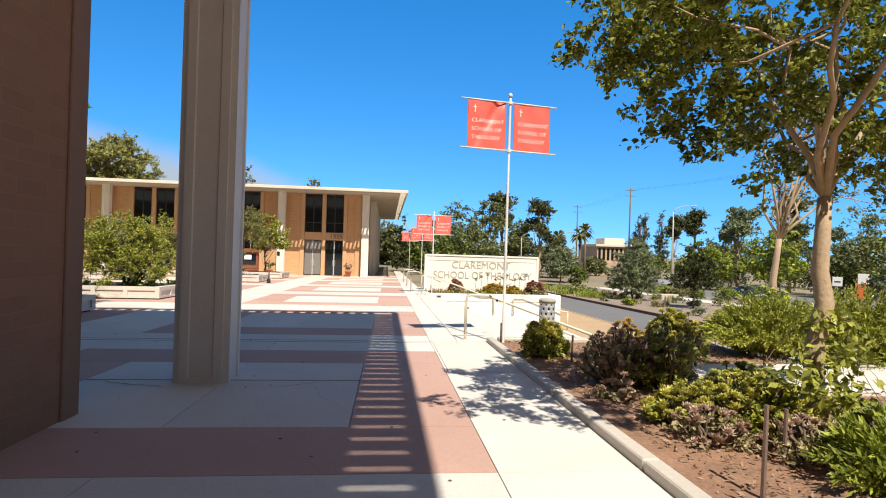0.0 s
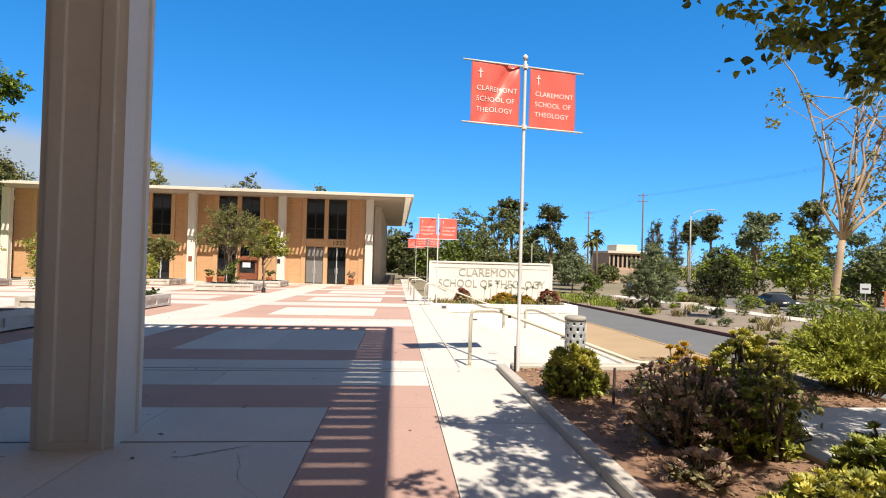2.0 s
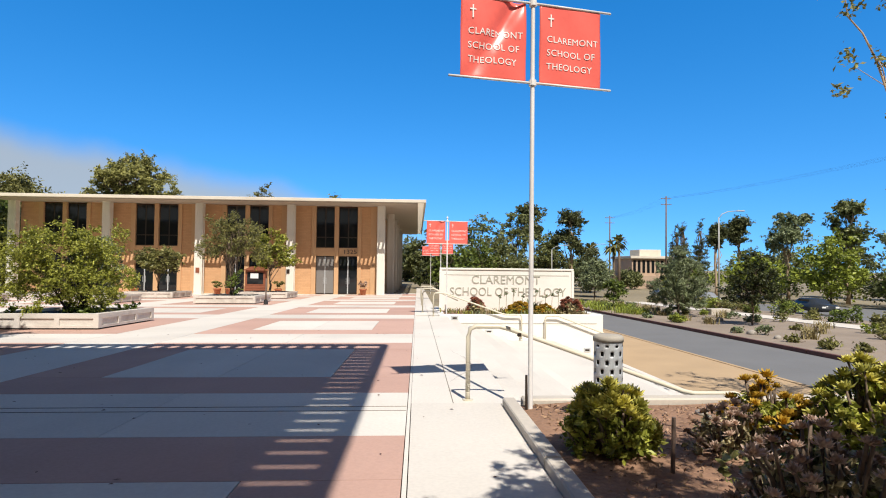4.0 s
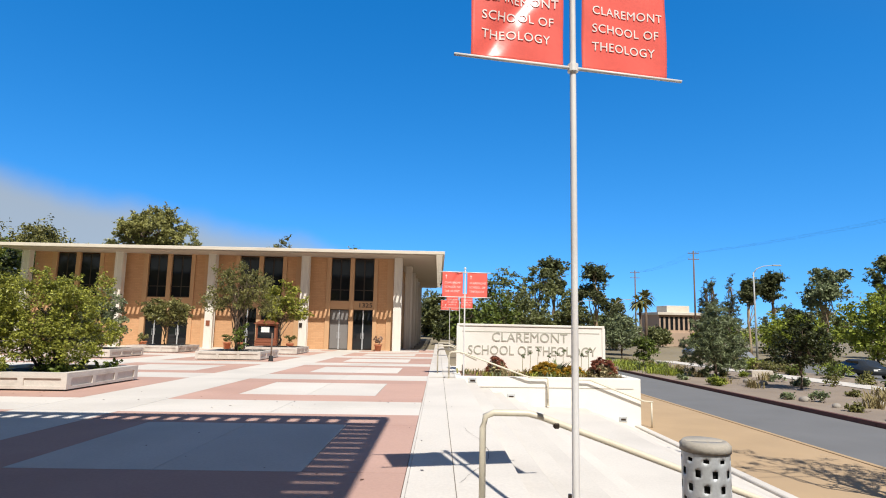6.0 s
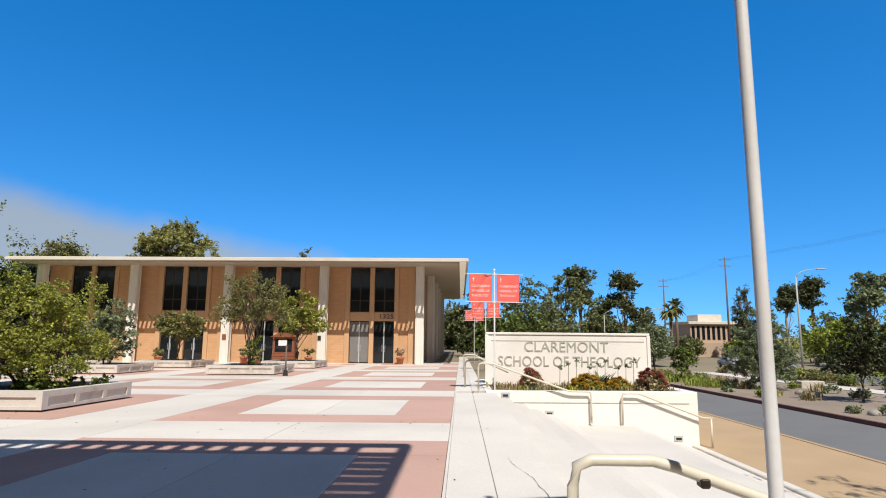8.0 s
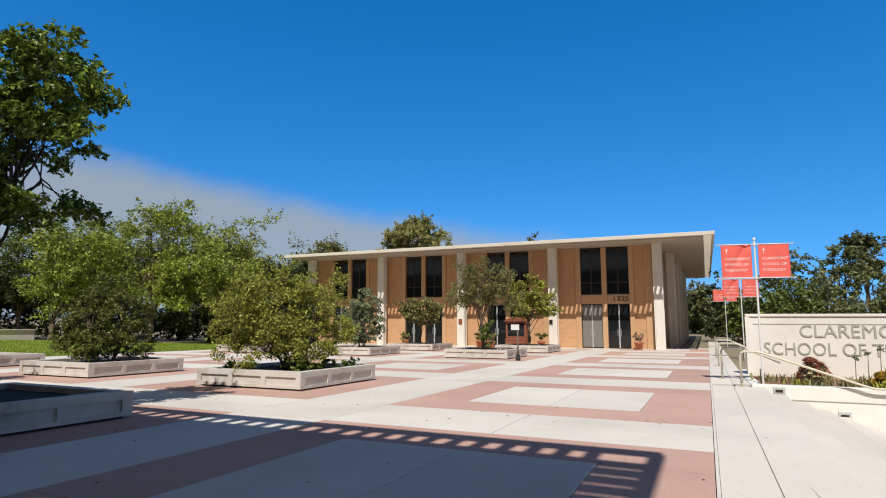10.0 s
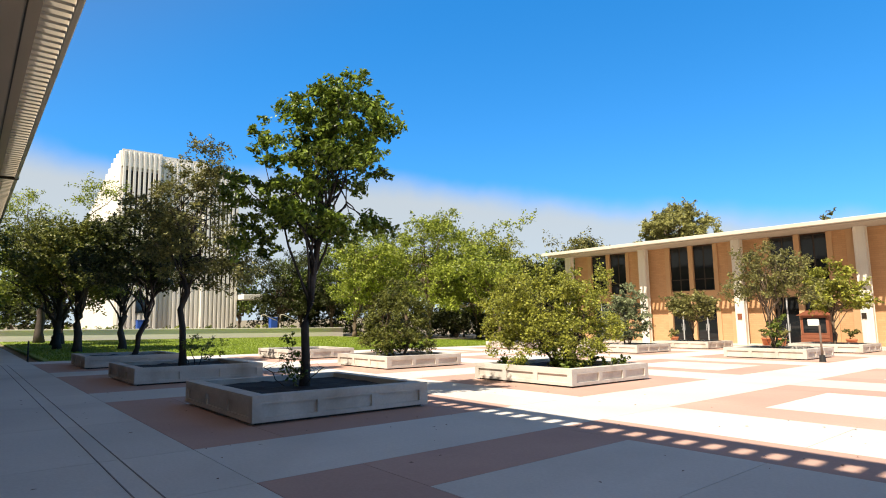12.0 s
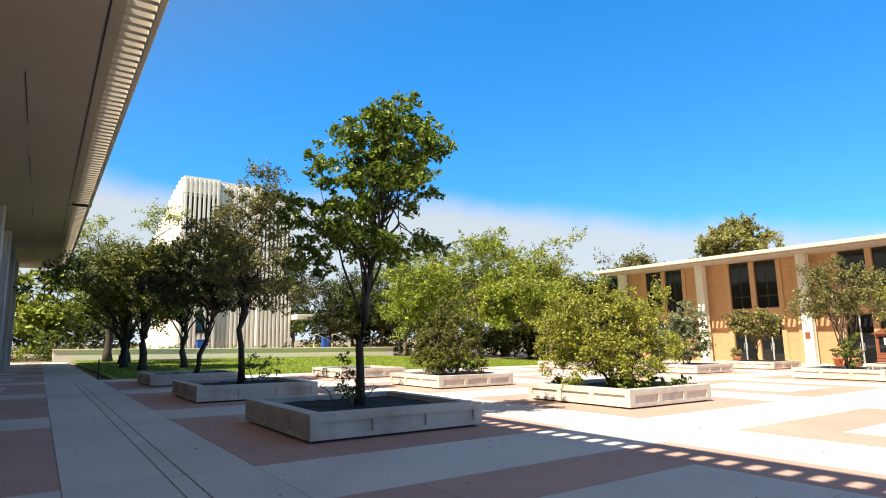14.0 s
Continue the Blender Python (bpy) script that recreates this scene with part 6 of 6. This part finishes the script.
BACK_TREES = [(-78, 10, 10, 5, L_BRIGHT), (-84, 4, 9, 5, L_MID), (-92, 14, 11, 6, L_MID), (-80, 50, 11, 6, L_DARK), (-74, 62, 12, 6, L_MID), (-88, 62, 12, 6, L_DARK), (-96, 45, 12, 6, L_MID), (-76, -4, 9, 5, L_MID), (-100, 28, 12, 6, L_DARK), (-66, 68, 12, 6, L_DARK), (-40, 66, 9, 5, L_DARK), (-90, -8, 10, 6, L_BRIGHT), (-50, 74, 11, 6, L_MID)]
for i, (x, y, h, w, lf) in enumerate(BACK_TREES):
    big_tree(x, y, h, w, lf, "leafy tree at the back of the lawn", 860 + 2 * i, 0.2, 4500, 0.27)
for i in range(16):
    x, y = -70.5 - (i % 3), 0 + 3.6 * i
    tree("hedge_shrub", (x, y, lie(x, y)), [(0, 0, 0.7, 1.6, 2.0, 0.7)], 1.4, 0.03, [L_MID, L_DARK, L_BRIGHT][i % 3], "clipped shrub behind the low wall", "shrub", 900 + i, leaf=0.13, count=1000, clumps=30, rad=(0.3, 0.5), stems=3, limbs=6, fork=0.25)
LW = thing("low_wall", "low white wall along the far side of the lawn", "wall", kind="structure")
part("wall", box(-68.6, -68.2, 10.3, 49, -0.6, 1.05, 0.02, True), M_CHAPEL, LW)
part("coping", box(-68.7, -68.1, 10.2, 49.1, 1.053, 1.15, 0.01, True), M_CHAPEL, LW)
for yy in (38.0, 40.5):
    handrail("wall_handrail", [(-69.5, yy, 0.0), (-69.5, yy, 1.6), (-69.5, yy + 0.4, 1.65), (-69.5, yy + 2.0, 0.9)], [((-69.5, yy, 0.5), -1.0)], 0.05, "white tubular handrail beyond the low wall")
for yy, hh in ((24.5, 0.75), (40.0, 0.8)):
    b = thing("recycling_bin", "blue plastic bin beyond the low wall", "bin", at=(-70.5, yy, 0.2))
    part("bin_body", box(-0.4, 0.4, -0.45, 0.45, -1.2, 1.0, 0.04), M_BLUE, b)
    part("bin_lid", box(-0.44, 0.44, -0.49, 0.49, 1.003, 1.08, 0.02), M_BLUE, b)
GP = thing("lawn_post", "thin dark post at the edge of the lawn", "post", at=(-29.6, 11.4, lie(-29.6, 11.4)))
part("post", tube([[((0, 0, -0.1), 0.035), ((0, 0, 0.85), 0.03)]], 8), M_WIRE, GP)

# dense dark understorey that closes the back of the lawn and the far side of the street
rng = np.random.default_rng(55)
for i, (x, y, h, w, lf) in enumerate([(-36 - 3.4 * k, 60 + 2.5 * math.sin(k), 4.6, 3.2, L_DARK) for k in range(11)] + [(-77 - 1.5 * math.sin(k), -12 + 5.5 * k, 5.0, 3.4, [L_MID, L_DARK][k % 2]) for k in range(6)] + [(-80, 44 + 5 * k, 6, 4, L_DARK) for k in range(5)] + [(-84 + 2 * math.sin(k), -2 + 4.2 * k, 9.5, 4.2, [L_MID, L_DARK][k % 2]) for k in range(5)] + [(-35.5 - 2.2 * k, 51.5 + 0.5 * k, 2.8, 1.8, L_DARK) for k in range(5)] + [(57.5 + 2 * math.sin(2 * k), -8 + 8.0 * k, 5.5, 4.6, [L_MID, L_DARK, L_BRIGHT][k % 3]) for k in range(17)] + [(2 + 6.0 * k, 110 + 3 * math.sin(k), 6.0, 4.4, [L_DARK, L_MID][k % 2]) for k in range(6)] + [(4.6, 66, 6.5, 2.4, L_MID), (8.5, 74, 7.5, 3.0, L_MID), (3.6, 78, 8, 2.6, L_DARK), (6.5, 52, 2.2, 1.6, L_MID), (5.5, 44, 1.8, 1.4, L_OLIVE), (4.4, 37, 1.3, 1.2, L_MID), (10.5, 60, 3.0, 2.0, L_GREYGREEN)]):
    gz = lie(x, y) + (STREET if x > 12 else (-0.5 if x > 3 else 0))
    bl = [(rng.normal(0, w * 0.4), rng.normal(0, w * 0.4), h * rng.uniform(0.25, 0.75), w * 0.5, w * 0.5, h * 0.22) for _ in range(6)] + [(0, 0, h * 0.42, w * 0.85, w * 0.85, h * 0.4)]
    tree("backdrop_shrub", (x, y, gz), bl, h, 0.12, lf, "dense leafy shrub under the trees", "shrub", 1000 + i, leaf=0.21, count=1600, clumps=50, rad=(w * 0.16, w * 0.3), fork=0.25, limbs=8, stems=2)

# chapel: white fins round a tall drum that steps down at one side
CH = thing("chapel", "tall white chapel with close vertical concrete fins", "building", at=(-78.0, 0, -1.4))


def prism(name, plan, z0, z1, material, label=""):
    """An upright block on a plan of corner points."""
    bm = bmesh.new()
    lo = [bm.verts.new((px, py, z0)) for px, py in plan]
    hi = [bm.verts.new((px, py, z1)) for px, py in plan]
    bm.faces.new(lo)
    bm.faces.new(hi[::-1])
    for i in range(len(plan)):
        j = (i + 1) % len(plan)
        bm.faces.new((lo[i], hi[i], hi[j], lo[j]))
    bmesh.ops.recalc_face_normals(bm, faces=list(bm.faces))
    return part(name, bm, material, CH, label)


# the sunlit flank climbs in narrow stepped slabs
FLANK = [24.1 - 11.5 * (1 - (i + 1) / 16) ** 1.25 for i in range(16)]
for i, top in enumerate(FLANK):
    u0, u1 = i / len(FLANK), (i + 1) / len(FLANK)
    xa, ya = -9.5 + 8.4 * u0, 20.3 + 3.0 * u0
    xb, yb = -9.5 + 8.4 * u1, 20.3 + 3.0 * u1
    prism("flank_slab", [(xa, ya), (xb - 0.003, yb), (xb - 0.003, 34.0), (xa, 34.0)], -1, top, M_CHAPEL)
# three finned faces, each set back a little from the last
for y0, y1, front, top, n in ((23.35, 28.0, -0.45, 24.2, 8), (28.15, 33.1, -0.9, 23.7, 9), (33.25, 38.3, -0.6, 23.3, 9)):
    prism("core", [(-1.05, y0), (front - 0.55, y0), (front - 0.55, y1), (-1.05, y1)] if front > -0.5 else [(-9, y0), (front - 0.55, y0), (front - 0.55, y1), (-9, y1)], -1, top - 0.1, M_CHAPEL)
    prism("slot_glazing", [(front - 0.545, y0 + 0.15), (front - 0.5, y0 + 0.15), (front - 0.5, y1 - 0.15), (front - 0.545, y1 - 0.15)], 7.2, top - 2.6, M_BRONZE, "dark glazing between the fins")
    prism("cap", [(front - 0.54, y0), (front - 0.12, y0), (front - 0.12, y1), (front - 0.54, y1)], top - 2.2, top, M_CHAPEL)
    prism("plinth", [(front - 0.54, y0), (front - 0.3, y0), (front - 0.3, y1), (front - 0.54, y1)], -1, 6.6, M_CHAPEL)
    pitch = (y1 - y0) / n
    fin = part("fin", box(-0.42, 0.0, -0.15, 0.15, -1, top - 0.25, 0.02), M_CHAPEL, CH)
    fin.location = (front, y0 + pitch / 2, 0)
    for i in range(1, n):
        ob = new("fin", fin.data)
        ob.parent = CH
        ob.location = (front, y0 + pitch * (i + 0.5), 0)
part("canopy", box(-4, 1.5, 38.35, 41.0, 5.2, 5.9, 0.03), M_CHAPEL, CH)
w = part("window", box(-0.5, -0.42, 25.5, 26.6, 3.5, 5.6), M_BRONZE, CH)
part("pane", box(-0.418, -0.4, 25.6, 26.5, 3.6, 5.5), M_GLASS, w)

# ---- plaza paving ----
PV = thing("plaza_paving", "pale concrete plaza paving with pink square borders", "paving", kind="structure")
REST = {"white": bmesh.new(), "pink": bmesh.new()}
PW, PG, INS = 5.48, 1.87, 1.13
PX = PY = PW + PG
j0 = 0.004


def slab(x0, x1, y0, y1, kind, near):
    if near:
        part(kind + "_slab", box(x0 + j0, x1 - j0, y0 + j0, y1 - j0, -0.1, 0.0, 0, True), M_PINK_SLAB if kind == "pink" else M_WHITE_SLAB, PV)
    else:
        add_box(REST[kind], x0 + j0, x1 - j0, y0 + j0, y1 - j0, -0.1, 0.0, 0, True)


for c in range(-8, 1):
    for r in range(-4, 7):
        x0, y0 = -4.65 + PX * c, 4.0 + PY * r
        x1, y1 = x0 + PW, y0 + PW - 0.06
        if x0 < -28.7 and y0 > 10:
            continue
        near = c >= -3 and 0 <= r <= 4
        if c < 0 and r < 0:
            near = False
        slab(x0, x1, y0, y0 + INS, "pink", near)
        slab(x0, x1, y1 - INS, y1, "pink", near)
        slab(x0, x0 + INS, y0 + INS, y1 - INS, "pink", near)
        slab(x1 - INS, x1, y0 + INS, y1 - INS, "pink", near)
        xm = (x0 + x1) / 2
        cuts = [y0 + INS, 7.1, y1 - INS] if r == 0 else [y0 + INS, y1 - INS]
        for ya, yb in zip(cuts, cuts[1:]):
            slab(x0 + INS, xm, ya, yb, "white", near)
            slab(xm, x1 - INS, ya, yb, "white", near)
        # bands between the squares
        slab(x0, xm, y1, y1 + (PY - (y1 - y0)) / 2, "white", near)
        slab(xm, x1, y1, y1 + (PY - (y1 - y0)) / 2, "white", near)
        slab(x0, xm, y1 + (PY - (y1 - y0)) / 2, y0 + PY, "white", near)
        slab(xm, x1, y1 + (PY - (y1 - y0)) / 2, y0 + PY, "white", near)
        if c > -8:
            slab(x0 - PG, x0, y0, y1, "white", near)
            slab(x0 - PG, x0, y1, y0 + PY, "white", near)
for r in range(-8, 20):
    y0 = 4.0 + 3.65 * r
    x_out = 1.9 if y0 < 7.6 else (0.87 if y0 < 25 else 1.75)
    slab(0.83, 1.35 if x_out == 1.75 else (x_out if x_out == 1.9 else 0.87), y0, y0 + 3.65, "white", -3 < r < 10)
    if x_out == 1.75:
        slab(1.35, x_out, y0, y0 + 3.65, "white", -3 < r < 10)
slab(0.87, 1.9, 7.65, 10.75, "white", True)
# dirt packed in the wide joints, and a few wandering cracks
for c in range(-3, 1):
    x0 = -4.65 + PX * c
    part("joint_filler", box(x0 + INS, x0 + PW - INS, 7.088, 7.108, -0.02, 0.004, 0, True), M_JOINT, PV)
for yy in (10.38, 10.58):
    part("joint_filler", box(-27, 0.82, yy, yy + 0.012, -0.02, 0.004, 0, True), M_JOINT, PV)
part("joint_filler", box(1.348, 1.356, 10.75, 25.4, -0.02, 0.004, 0, True), M_JOINT, PV)


def crack(x, y, heading, length, seed, width=0.012):
    rg = np.random.default_rng(seed)
    left, right = [], []
    n = 40
    for i in range(n + 1):
        w = width * rg.uniform(0.4, 1.2) * (1 - abs(i / n - 0.5))
        nx2, ny2 = -math.sin(heading), math.cos(heading)
        left.append((x + nx2 * w, y + ny2 * w, lie(x, y) + 0.005))
        right.append((x - nx2 * w, y - ny2 * w, lie(x, y) + 0.005))
        heading += rg.normal(0, 0.1)
        x, y = x + math.cos(heading) * length / n, y + math.sin(heading) * length / n
    return part("crack", (left + right, [], [(i, i + 1, n + 2 + i, n + 1 + i) for i in range(n)]), M_JOINT, PV)


crack(1.6, 15.5, -1.5, 3.5, 1, 0.004)
crack(-0.9, 6.9, -0.9, 1.3, 2, 0.002)
crack(-2.5, 6.72, 3.0, 0.9, 3, 0.012)
crack(-1.3, 6.72, -0.1, 0.6, 9, 0.01)
# dry leaves and specks blown over the paving
rng = np.random.default_rng(21)
vs, fs = [], []
for i in range(260):
    x, y = rng.uniform(-14, 1.6), rng.uniform(2.5, 20)
    a, s = rng.uniform(0, 6.28), rng.uniform(0.012, 0.035)
    for k, q in enumerate((1.0, 0.5, 1.0, 0.5)):
        px, py = x + s * q * math.cos(a + k * 1.571), y + s * q * math.sin(a + k * 1.571)
        vs.append((px, py, lie(px, py) + 0.006 + 0.008 * (k % 2) * rng.uniform(0, 1)))
    fs.append(tuple(range(4 * i, 4 * i + 4)))
tagged(part("fallen_leaves", (vs, [], fs), L_BROWN, PV), kind="stuff")
for kind, bm in REST.items():
    tagged(part("more_" + kind + "_slabs", bm, M_PINK_SLAB if kind == "pink" else M_WHITE_SLAB, PV), kind="stuff")
